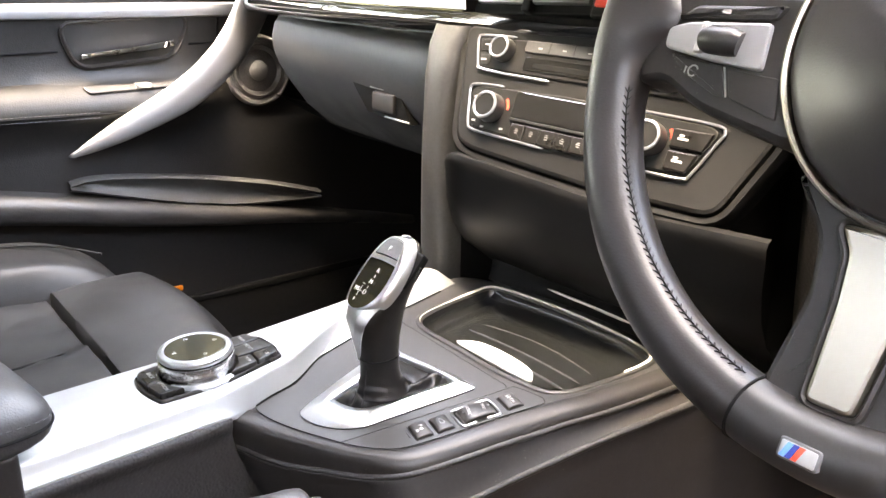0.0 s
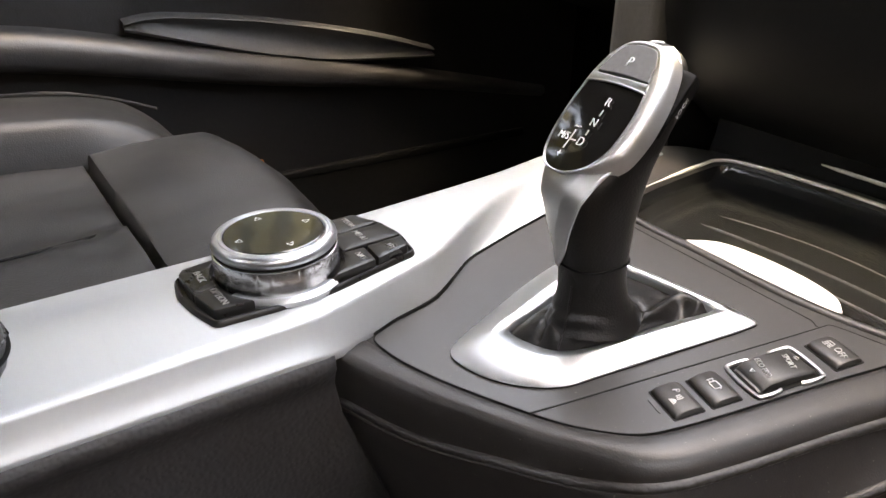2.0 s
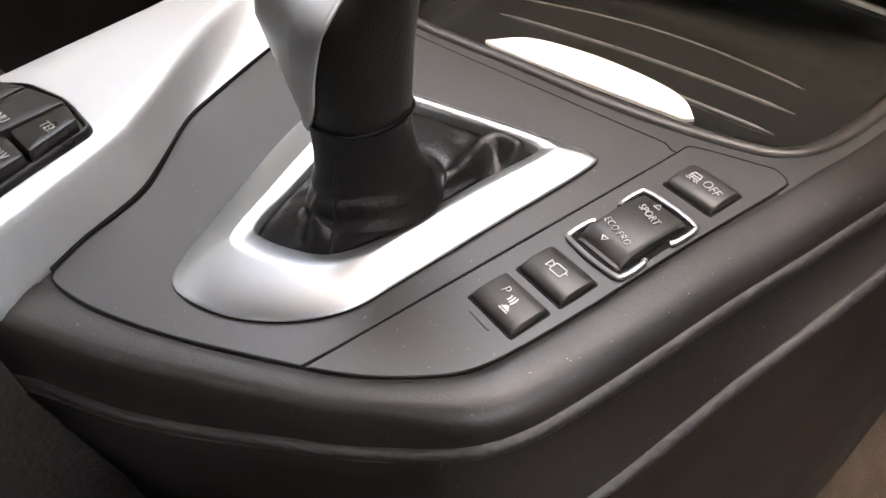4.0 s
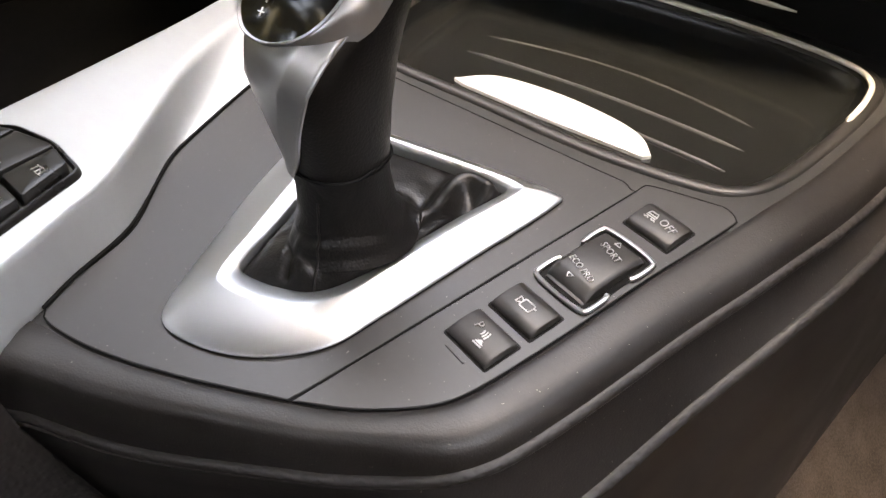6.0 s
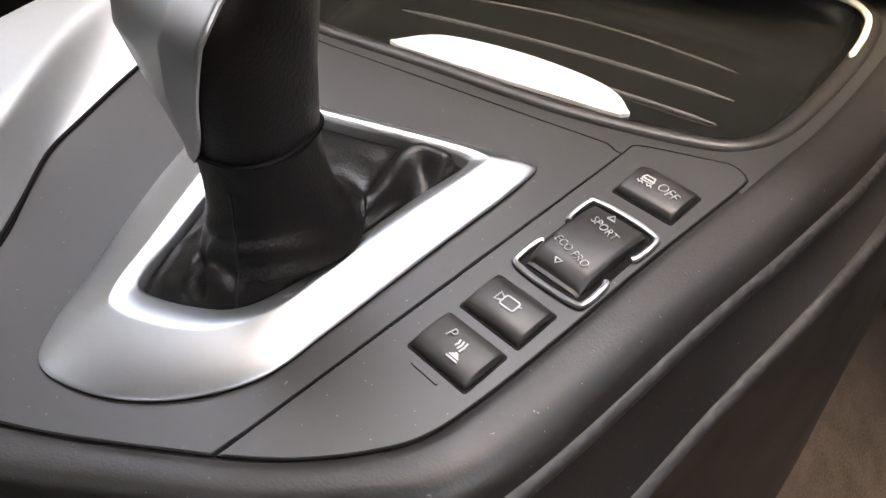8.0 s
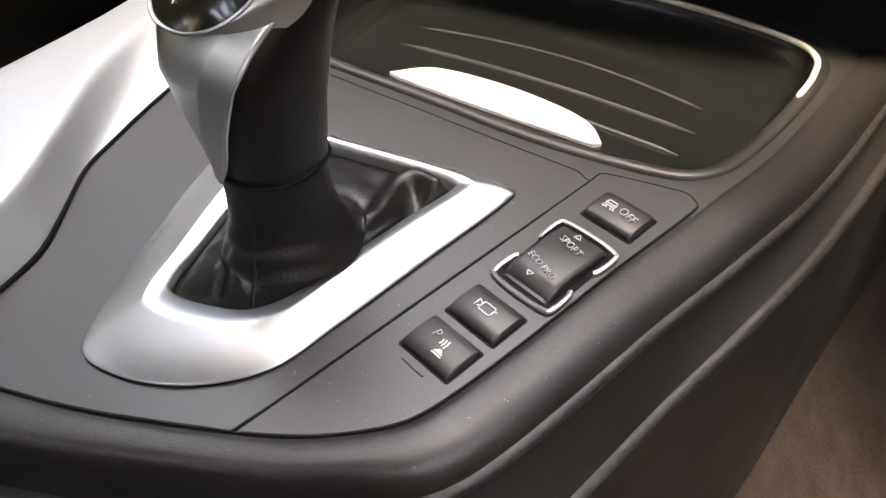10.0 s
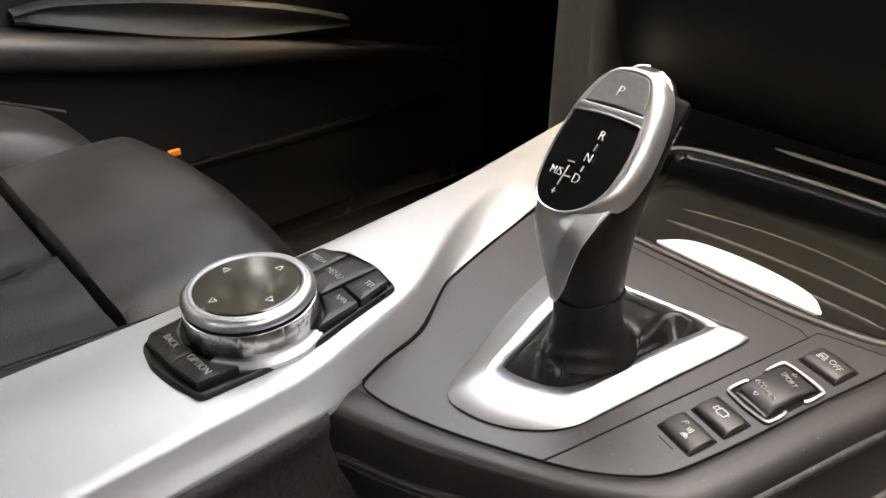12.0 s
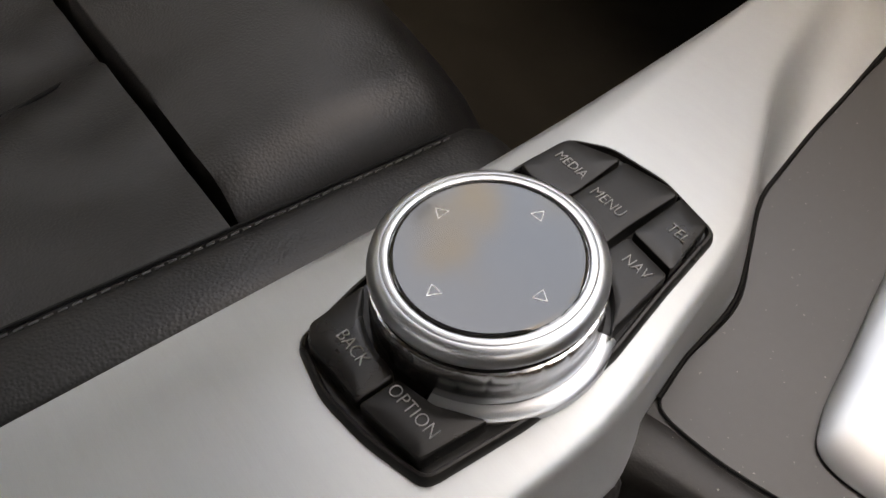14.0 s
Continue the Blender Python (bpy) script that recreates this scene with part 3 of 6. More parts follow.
    part("tray_surround", loft(rings), M_PANEL, console, "dark grey satin surround of the tray", 50)
    rings = [[P(x, y, h) for x, y in inner + n_in * d] for d, h in ((0.0066, -0.0007), (0.0064, 0.0003), (0.0056, 0.0010), (0.0038, 0.0012), (0.0020, 0.0006), (0.0008, -0.0004), (0.0, -0.0020))]
    part("tray_lip", loft(rings), M_BUTTON, console, "rounded dark lip of the tray", 50)
    rings = rings[-1:]
    off = inner - mid
    floor = mid + off * np.stack([np.full(m, 0.90), np.where(off[:, 1] > 0, 0.64, 0.86)], 1)
    for t, h in ((0.04, -0.0050), (0.14, -0.0085), (0.32, -0.0118), (0.58, -0.0138), (0.82, -0.0147), (1.0, -0.0150), (1.06, -0.0150)):
        rings.append([P(x, y, h) for x, y in inner + (floor - inner) * t])
    part("tray", loft(rings, True, False, True), M_TRAY, console, "shallow black rubber-lined oddments tray", 50)
    # ribs in a lighter material than the tray, to carry their highlights
    for x0, y0, bow, y1 in ((-0.084, 0.165, 0.011, 0.170), (-0.079, 0.147, 0.004, 0.1515), (-0.040, 0.1345, 0.001, 0.133)):
        path = [(x0 + (0.059 - x0) * t, y0 + (y1 - y0) * t + bow * math.sin(math.pi * t), panel_z(0.16) - 0.0153) for t in np.linspace(0, 1, 13)]
        part("rib", tube(path, [0.0003] + [0.0010] * 11 + [0.0003], 8), M_PANEL, console)
    lens = np.concatenate([cr([(-0.066, 0.1205), (-0.052, 0.1345), (-0.023, 0.1390), (0.006, 0.1372), (0.023, 0.1320), (0.0325, 0.1225)], 6, False), [(0.030, 0.1195), (-0.02, 0.1185), (-0.06, 0.1190)]])
    # plate's white colour stands for the brightness it would mirror
    part("tray_insert", plate(lens, lambda x, y, h: (x, y, 0.3515 + 0.03 * (y - 0.12) + h), 0, 0.0022, 0.0006), M_INSERT, console, "silver half-moon finger plate in the tray, bright reflection in its colour")
    rim = cr([(-0.0945, 0.0995), (-0.1030, 0.1060), (-0.1085, 0.1170), (-0.1125, 0.1320), (-0.1170, 0.160), (-0.1205, 0.188), (-0.1205, 0.207), (-0.1020, 0.2170), (-0.04, 0.2250), (0.03, 0.2255), (0.071, 0.2195), (0.0850, 0.2095), (0.0885, 0.192), (0.0880, 0.172)], 7, False)
    part("tray_rim", tube([P(x, y, 0.0010) for x, y in rim], [0.0003] + [0.0013 - 0.0009 * min(1, max(0, (0.170 - y) / 0.03)) for x, y in rim[1:-1]] + [0.0002], 10), M_RIM, console, "thin satin chrome rim along the tray, gleam put into its pale colour")
    # roller lid in front of the tray
    prof = [(0.222, 0.364), (0.226, 0.3745), (0.227, 0.382), (0.231, 0.400), (0.240, 0.425), (0.255, 0.455), (0.285, 0.50)]
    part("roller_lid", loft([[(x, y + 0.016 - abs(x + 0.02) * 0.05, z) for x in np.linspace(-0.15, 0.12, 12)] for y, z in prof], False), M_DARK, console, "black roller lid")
    part("lid_handle", tube([(x, 0.2345 + 0.005 - abs(x + 0.012) * 0.02, 0.3775) for x in np.linspace(-0.067, 0.040, 10)], [0.0004] + [0.0013] * 8 + [0.0004], 8), M_RIM, console, "slim chrome lid handle, gleam put into its pale colour")
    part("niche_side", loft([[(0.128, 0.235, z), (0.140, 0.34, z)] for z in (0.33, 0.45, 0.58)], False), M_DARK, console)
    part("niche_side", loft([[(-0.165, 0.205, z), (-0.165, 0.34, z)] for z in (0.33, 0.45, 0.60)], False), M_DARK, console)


def switches(console):
    turn = -13.5
    def local(cx, cy):
        c, s = math.cos(radians(turn)), math.sin(radians(turn))
        return lambda x, y, h: P(cx + x * c - y * s, cy + x * s + y * c, h)
    w, l = 0.0092, 0.0064
    def key(name, cx, cy, label):
        to = local(cx, cy)
        g = 0.0008
        well = plate(rpoly([(-w - g, -l - g), (w + g, -l - g), (w + g, l + g), (-w - g, l + g)], 0.0010), to, -0.002, 0.0002, 0.0001)
        part("switch_well", well, M_DARK, console)
        rows = []
        for y, h in ((-l, 0.0), (-l, 0.0012), (-l + 0.0003, 0.0018), (-l + 0.0011, 0.00245), (-l * 0.45, 0.0028), (0.0, 0.0029), (l * 0.5, 0.00275), (l - 0.0010, 0.0023), (l - 0.0002, 0.0017), (l, 0.0)):
            rows.append([to(x, y, max(0.0, h - d)) for x, d in ((-w, h), (-w, 0.0011), (-w + 0.0004, 0.00045), (-w + 0.0014, 0.00015), (0.0, 0.0), (w - 0.0014, 0.00015), (w - 0.0004, 0.00045), (w, 0.0011), (w, h))])
        return part(name, loft(rows, False), M_BUTTON, console, label, 40), to
    b, to = key("parking_sensor_button", 0.0420, -0.0015, "black push button with white parking sensor symbol")
    lettering("letter", "P", 0.0046, on_surface(to, -0.0028, 0.0010, 0.0031, turn), M_WHITE, b)
    part("symbol", strokes([[(0.0000 + 0.0010 * k, 0.0012 + 0.0002 * k), (0.0003 + 0.0010 * k, 0.0002), (0.0001 + 0.0010 * k, -0.0008 - 0.0003 * k)] for k in range(3)] +
                           [[(0.0004, -0.0040), (0.0040, -0.0040)], [(0.0007, -0.0032), (0.0037, -0.0032)], [(0.0012, -0.0027), (0.0032, -0.0027)], [(0.0017, -0.0022), (0.0027, -0.0022)]], 0.0005, to, 0.0029), M_WHITE, b)
    b, to = key("camera_button", 0.0463, 0.0150, "black push button with white camera symbol")
    part("symbol", strokes([rpoly([(-0.0018, -0.0016), (0.0026, -0.0016), (0.0026, 0.0016), (-0.0018, 0.0016)], 0.0007).tolist() + [(-0.0018, -0.0010)],
                            [(-0.0018, 0.0005), (-0.0036, 0.0014), (-0.0036, -0.0014), (-0.0018, -0.0005)], [(0.0027, 0.0005), (0.0036, 0.0008)]], 0.0004, to, 0.0029), M_WHITE, b)
    b, to = key("traction_button", 0.0610, 0.0707, "black push button lettered OFF with a white car symbol")
    lettering("letters", "OFF", 0.0046, on_surface(to, 0.0034, -0.0004, 0.0031, turn), M_WHITE, b)
    car = [[(-2.4, 0.2), (-1.8, 2.0), (1.8, 2.0), (2.4, 0.2), (2.4, -1.0), (-2.4, -1.0), (-2.4, 0.2), (2.4, 0.2)],
           [(-3.0, -1.8), (-2.0, -2.6), (-1.2, -1.8), (-0.4, -2.6)], [(0.8, -1.8), (1.6, -2.6), (2.4, -1.8), (3.2, -2.6)]]
    part("symbol", strokes([[(-0.0036 + 0.00078 * x, 0.0002 + 0.00078 * y) for x, y in line] for line in car], 0.00042, to, 0.0029), M_WHITE, b)
    # driving mode rocker
    to = local(0.0540, 0.0420)
    part("switch_well", plate(rpoly([(-0.0108, -0.0160), (0.0108, -0.0160), (0.0108, 0.0160), (-0.0108, 0.0160)], 0.003), to, -0.002, 0.0003, 0.0002), M_DARK, console)
    rows = []
    for y, h in ((-0.0138, 0.0), (-0.0138, 0.0009), (-0.0128, 0.0012), (-0.0124, 0.0022), (-0.0117, 0.0027), (-0.0094, 0.0039), (-0.0084, 0.0042), (0.0, 0.0043), (0.0060, 0.0039), (0.0100, 0.0034), (0.0126, 0.0027), (0.0134, 0.0018), (0.0138, 0.0)):
        rows.append([to(x, y, max(0, h - d)) for x, d in ((-0.0086, h), (-0.0086, 0.0012), (-0.0080, 0.0004), (-0.0068, 0), (0.0068, 0), (0.0080, 0.0004), (0.0086, 0.0012), (0.0086, h))])
    b = part("drive_mode_rocker", loft(rows, False), M_BUTTON, console, "black rocker switch lettered SPORT and ECO PRO", 35)
    lettering("letters", "SPORT", 0.0036, on_surface(to, 0.0005, 0.0058, 0.0044, turn), M_WHITE, b)
    lettering("letters", "ECO PRO", 0.0034, on_surface(to, -0.0003, -0.0062, 0.0046, turn), M_WHITE, b)
    part("arrow", strokes([[(-0.0020, 0.0103), (0.0004, 0.0103), (-0.0008, 0.0121), (-0.0020, 0.0103)]], 0.0004, to, 0.0034), M_WHITE, b)
    part("arrow", strokes([[(-0.0023, -0.0098), (-0.0001, -0.0098), (-0.0012, -0.0114), (-0.0023, -0.0098)]], 0.0004, to, 0.0039), M_WHITE, b)
    for sgn in (1, -1):
        c = [(-0.0104, 0.0050), (-0.0112, 0.0070), (-0.0112, 0.0135), (-0.0095, 0.0158), (0.0, 0.0165), (0.0095, 0.0158), (0.0112, 0.0135), (0.0112, 0.0070), (0.0104, 0.0050)]
        path = cr([(x, sgn * y) for x, y in c], 5, False)
        part("switch_frame", tube([to(x, y, 0.0008) for x, y in path], 0.0009, 8), M_BEZEL, console, "thin chrome frame round the rocker")


console = thing("center_console", "black car centre console with silver trim and tray", "car console")
console_shell(console)
switches(console)


# ---- gear lever ----
def lever_section(z):
    """Rear limit, front limit and half width of the lever at a height; x of its middle."""
    rear = lin(z, [0.372, 0.385, 0.395, 0.410, 0.425, 0.434, 0.445, 0.456, 0.466, 0.473, 0.478, 0.4815], [-0.0135, -0.0130, -0.0140, -0.0178, -0.0210, -0.0180, -0.0066, 0.0032, 0.0122, 0.0198, 0.0260, 0.0310])
    front = lin(z, [0.372, 0.385, 0.395, 0.410, 0.425, 0.440, 0.455, 0.466, 0.473, 0.478, 0.4815], [0.017, 0.0165, 0.0170, 0.0190, 0.0220, 0.0270, 0.0340, 0.0390, 0.0408, 0.0400, 0.0360])
    half = lin(z, [0.372, 0.385, 0.395, 0.410, 0.425, 0.440, 0.455, 0.466, 0.473, 0.478, 0.4815], [0.0125, 0.0127, 0.0131, 0.0148, 0.0174, 0.0194, 0.0202, 0.0188, 0.0150, 0.0110, 0.0050])
    mid = lin(z, [0.372, 0.395, 0.44, 0.48], [-0.0165, -0.0172, -0.0207, -0.0225])
    return rear, front, half, mid


def gear_lever():
    g = thing("gear_selector", "chrome and black leather automatic gear lever in a silver bezel", "gear lever")
    pairs = [((-0.0480, -0.0485), (-0.0385, -0.0240)), ((-0.0400, -0.0565), (-0.0345, -0.0287)), ((-0.022, -0.0545), (-0.0220, -0.0268)), ((-0.005, -0.0455), (-0.0100, -0.0212)),
             ((0.0075, -0.031), (-0.0034, -0.0105)), ((0.0125, -0.012), (0.0003, 0.0060)), ((0.0195, 0.021), (0.0060, 0.0310)), ((0.0275, 0.0580), (0.0112, 0.0500)),
             ((0.0245, 0.0640), (0.0088, 0.0532)), ((0.004, 0.0625), (-0.0030, 0.0525)), ((-0.036, 0.0570), (-0.0360, 0.0480)), ((-0.071, 0.0525), (-0.0515, 0.0455)),
             ((-0.0752, 0.048), (-0.0532, 0.0415)), ((-0.0680, 0.010), (-0.0465, 0.0100)), ((-0.0562, -0.0258), (-0.0410, -0.0120))]
    out, inn = cr([p for p, q in pairs], 8), cr([q for p, q in pairs], 8)
    rings = []
    for s, h in ((0.03, 0.0007), (0.002, 0.0009), (0.0, 0.0012), (0.012, 0.0015), (0.04, 0.0019), (0.20, 0.0032), (0.42, 0.0046), (0.68, 0.0056), (0.70, 0.0057), (0.72, 0.0057), (0.97, 0.0050), (1.0, 0.0043), (1.01, -0.001)):
        rings.append([P(*(o * (1 - s) + i * s), h) for o, i in zip(out, inn)])
    part("bezel", loft(rings), M_BEZEL, g, "satin silver bezel", 55)
    part("bezel_joint", loft([[P(*(o * 0.985 + i * 0.015), h) for o, i in zip(out, inn)] for h in (-0.001, 0.0009)]), M_DARK, g)
    # leather gaiter from the bezel up to the collar
    n = len(inn)
    cx, cy = -0.0166, 0.0020
    roll = cr([(-0.0130, 0.0225), (-0.0060, 0.0205), (-0.0002, 0.0205), (0.0008, 0.0260), (-0.0022, 0.0350), (-0.0040, 0.0430), (-0.0005, 0.0480), (0.0065, 0.0475)], 5, False)
    hollow = cr([(-0.0090, 0.0280), (-0.0060, 0.0330), (-0.0100, 0.0420)], 5, False)
    outer_hollow = cr([(0.0045, 0.0220), (0.0040, 0.0320), (0.0020, 0.0400)], 5, False)
    pleat = cr([(-0.0215, -0.0130), (-0.0195, -0.0175), (-0.0145, -0.0205)], 5, False)
    tuck = cr([(-0.0240, -0.0110), (-0.0235, -0.0160), (-0.0210, -0.0220)], 5, False)
    flap = cr([(-0.0385, -0.0140), (-0.0350, -0.0105), (-0.0315, -0.0075)], 5, False)
    def near(q, line, width, height):
        return height * math.exp(-float(np.min(np.sum((line - q) ** 2, axis=1))) / width ** 2)
    def shaped(o, s):
        """A point of the gaiter: s runs from the bezel's edge up to the collar."""
        a = math.atan2(o[1] - cy, o[0] - cx)
        ca, sa = math.cos(a), math.sin(a)
        lean = max(0.0, math.cos(a - 0.85)) ** 2
        foot = np.array((cx + (0.0185 + 0.0050 * lean) * ca, cy + (0.0200 + 0.0040 * lean) * sa))
        top = np.array((cx + 0.0131 * ca, cy + 0.0156 * sa))
        if s < 0.5:
            f = s / 0.5
            q = o * (1 - f) + foot * f
            z = panel_z(o[1]) * (1 - f) + panel_z(cy) * f + 0.0012 + 0.0060 * math.sin(math.pi / 2 * f) ** 0.9
        else:
            f = (s - 0.5) / 0.5
            q = top + (foot - top) * (1 - f) ** 2.4
            z = panel_z(cy) + 0.0072 + 0.0298 * f
        low = min(1.0, s / 0.08) * max(0.0, 1 - max(0.0, s - 0.45) / 0.25)
        z += low * (near(q, roll, 0.0052, 0.0070) - near(q, hollow, 0.0055, 0.0030) - near(q, outer_hollow, 0.0050, 0.0012)
                    + near(q, pleat, 0.0026, 0.0030) - near(q, tuck, 0.0022, 0.0030) + near(q, flap, 0.0016, 0.0007))
        z += noise.noise(Vector((q[0] * 120, q[1] * 120, s * 4))) * 0.0006 * math.sin(math.pi * min(1, s * 1.2))
        crease = 0.0005 * math.sin(s * 46 + 2.2 * math.sin(2 * a)) * math.exp(-((s - 0.62) / 0.10) ** 2) * (0.3 + max(0, -sa))
        q = q + np.array((ca, sa)) * crease
        return (q[0], q[1], z)
    rings = [[shaped(np.array(o), s) for o in inn] for s in np.linspace(0, 1, 52)]
    part("gaiter", loft(rings), M_BOOT, g, "creased black leather gaiter", 70)
    # sewn seams: down the rear of the column, and across the small flap
    idx = min(range(n), key=lambda i: abs(inn[i][0] + 0.0100) + (10 if inn[i][1] > 0 else 0))
    part("gaiter_seam", tube([Vector(rings[k][idx]) + Vector((0, 0, 0.0002)) for k in range(1, 46)], 0.0005, 6), M_BOOT, g)
    part("gaiter_seam", tube([(x, y, panel_z(y) + 0.0038 + 0.0003 * i) for i, (x, y) in enumerate(flap)], 0.0004, 6), M_BOOT, g)
    # shaft: leather core
    zs = np.concatenate([np.linspace(0.372, 0.466, 26), [0.470, 0.474, 0.4765, 0.479, 0.4805, 0.4815]])
    m = 48
    def ring(z, grow=0.0, a0=None, count=m):
        rear, front, half, mid = lever_section(z)
        cyy, fa = (rear + front) / 2, (front - rear) / 2
        angs = np.arange(m) * 2 * math.pi / m if a0 is None else np.linspace(*a0, count)
        out = []
        for a in angs:
            ca, sa = math.cos(a), math.sin(a)
            e = 0.80
            out.append((mid + (half + grow) * math.copysign(abs(sa) ** e, sa), cyy - (fa + grow) * math.copysign(abs(ca) ** e, ca), z))
        return out
    part("shaft", loft([ring(z) for z in zs], True, True, True), M_BOOT, g, "black leather-wrapped lever shaft", 50)
    collar = [(x, y, z) for x, y, z in ring(0.3925, 0.0004)]
    part("collar_seam", tube(collar, 0.0006, 6, True), M_DARK, g)
    # silver shell: wraps the rear and sweeps from the foot up to the head
    rows = []
    for z in zs[5:]:
        right = lin(z, [0.389, 0.393, 0.400, 0.420, 0.440, 0.455, 0.466, 0.4815], [-0.38, -0.14, 0.06, 0.54, 1.00, 1.27, 1.35, 1.60])
        left = lin(z, [0.389, 0.393, 0.400, 0.420, 0.440, 0.455, 0.466, 0.4815], [0.62, 0.92, 1.25, 1.70, 1.85, 2.00, 2.25, 2.80])
        r = ring(z, 0.0009, (-left, right), 41)
        p0, p1 = np.array(r[40 - 8]), np.array(r[40]) * 1.0
        for j in range(33, 41):
            r[j] = tuple(p0 + (p1 - p0) * (0.04 + (j - 33) / 7 * 0.96))
        r[31] = tuple(p0 * 0.9 + np.array(r[31]) * 0.1)
        rows.append(r)
    part("shell", loft(rows, False), M_SHELL, g, "pearl grey metal shell with a bright bevelled edge", 60, solid=0.0009)
    edge_r = [r[-1] for r in rows]
    edge_l = [r[0] for r in rows]
    for e in (edge_r, edge_l):
        part("shell_edge", tube(e, 0.0006, 6), M_SHELL, g)
    # sloping display, button and print lie on the rear slope
    a, b = Vector((-0.0205, -0.0185, 0.432)), Vector((-0.0222, 0.0170, 0.4735))
    v = (b - a).normalized()
    u = Vector((1, 0, 0))
    u = (u - v * u.dot(v)).normalized()
    nrm = u.cross(v)
    def D(x, y, h):
        bulge = -0.0016 * (x / 0.018) ** 2 - (0.02 * max(0, y - 0.040) + 4 * max(0, y - 0.048) ** 2)
        return tuple(a + u * x + v * y + nrm * (h + 0.0026 + bulge))
    disp = np.concatenate([cr([(-0.0165, 0.0440), (-0.0178, 0.034), (-0.0178, 0.022), (-0.0160, 0.0120), (-0.0115, 0.0055), (-0.0050, 0.0030), (0.0030, 0.0035), (0.0105, 0.0080), (0.0155, 0.0160),
                               (0.0172, 0.026), (0.0172, 0.036), (0.0160, 0.0440)], 5, False), cr([(0.015, 0.0445), (0.0, 0.0452), (-0.0155, 0.0445)], 5, False)])
    o = ccw(disp)
    nn = normals2(o)
    head = ccw(cr([(-0.0178, 0.034), (-0.0178, 0.022), (-0.0160, 0.0120), (-0.0115, 0.0055), (-0.0050, 0.0030), (0.0030, 0.0035), (0.0105, 0.0080), (0.0155, 0.0160), (0.0172, 0.026), (0.0172, 0.036), (0.0162, 0.0450),
                   (0.0144, 0.0530), (0.0114, 0.0600), (0.0060, 0.0650), (-0.0060, 0.0650), (-0.0120, 0.0600), (-0.0150, 0.0530), (-0.0170, 0.0450)], 5))
    hn = normals2(head)
    right_side = np.clip(hn[:, 0], 0, 1) * np.clip((head[:, 1] - 0.004) / 0.014, 0, 1)
    wide = (1.0 + 0.75 * right_side - 0.72 * np.clip(-hn[:, 1], 0, 1))[:, None]
    rr = [[D(x, y, h) for x, y in head + hn * d * wide] for d, h in ((0.0034, -0.0095), (0.0031, -0.0042), (0.0025, -0.0014), (0.0016, -0.0001), (0.0008, 0.0003), (0.0001, 0.0002), (-0.0010, -0.0012))]
    part("head_frame", loft(rr), M_SHELL, g, "satin metal frame round display and park button", 60)
    part("display_rim", tube([D(x, y, 0.0004) for x, y in o + nn * 0.0004], 0.0005, 6, True), M_BEZEL, g)
    part("display", plate(disp, D, -0.003, 0.0002, 0.0003), M_SCREEN, g, "glossy black gear display")
    park = np.concatenate([cr([(-0.0145, 0.0495), (0.0, 0.0500), (0.0140, 0.0495)], 5, False), cr([(0.0138, 0.0510), (0.0118, 0.0590), (0.0070, 0.0645), (-0.0070, 0.0645), (-0.0120, 0.0590), (-0.0145, 0.0510)], 5, False)])
    pb = part("park_button", plate(park, D, -0.003, 0.0002, 0.0005), M_PARK, g, "grey park button lettered P")
    lettering("letter", "P", 0.0066, on_surface(D, 0.0, 0.0560, 0.0004), M_MARK, pb)
    part("divider", plate([(-0.0165, 0.0452), (0.0160, 0.0452), (0.0150, 0.0490), (-0.0155, 0.0490)], D, -0.003, 0.0008, 0.0006), M_BEZEL, g, "bright bar between display and button")
    for body, x, y, s in (("R", 0.0030, 0.0365, 0.0058), ("N", 0.0022, 0.0265, 0.0054), ("D", 0.0016, 0.0172, 0.0058), ("M/S", -0.0092, 0.0178, 0.0050), ("+", -0.0056, 0.0095, 0.0058)):
        lettering("gear_letter", body, s, on_surface(D, x, y, 0.0006), M_MARK, g)
    part("gear_lines", strokes([[(0.0028, 0.0330), (0.0026, 0.0300)], [(0.0020, 0.0230), (0.0018, 0.0205)], [(-0.0046, 0.0215), (-0.0054, 0.0125)], [(-0.0050, 0.0170), (-0.0014, 0.0171)], [(-0.0064, 0.0232), (-0.0028, 0.0233)]],
                                0.0006, D, 0.0003), M_WHITE, g)
    # release button on the flank
    ey = Vector((0.0, 0.62, 0.785)).normalized()
    en = Vector((0.92, 0.30, -0.24))
    en = (en - ey * en.dot(ey)).normalized()
    ex = ey.cross(en)
    def E(x, y, h):
        return tuple(Vector((-0.0046, 0.0262, 0.4580)) + ex * x + ey * y + en * h)
    rb = part("release_button", plate(rpoly([(-0.0066, -0.0150), (0.0060, -0.0150), (0.0064, 0.0165), (-0.0058, 0.0165)], 0.003), E, -0.006, 0.0020, 0.0016), M_DARK, g, "black release button on the flank")
    lettering("letters", "UNLOCK", 0.0042, on_surface(E, 0.0, 0.0, 0.0021, 90), M_GREYPRINT, rb)
    return g


gear_lever()


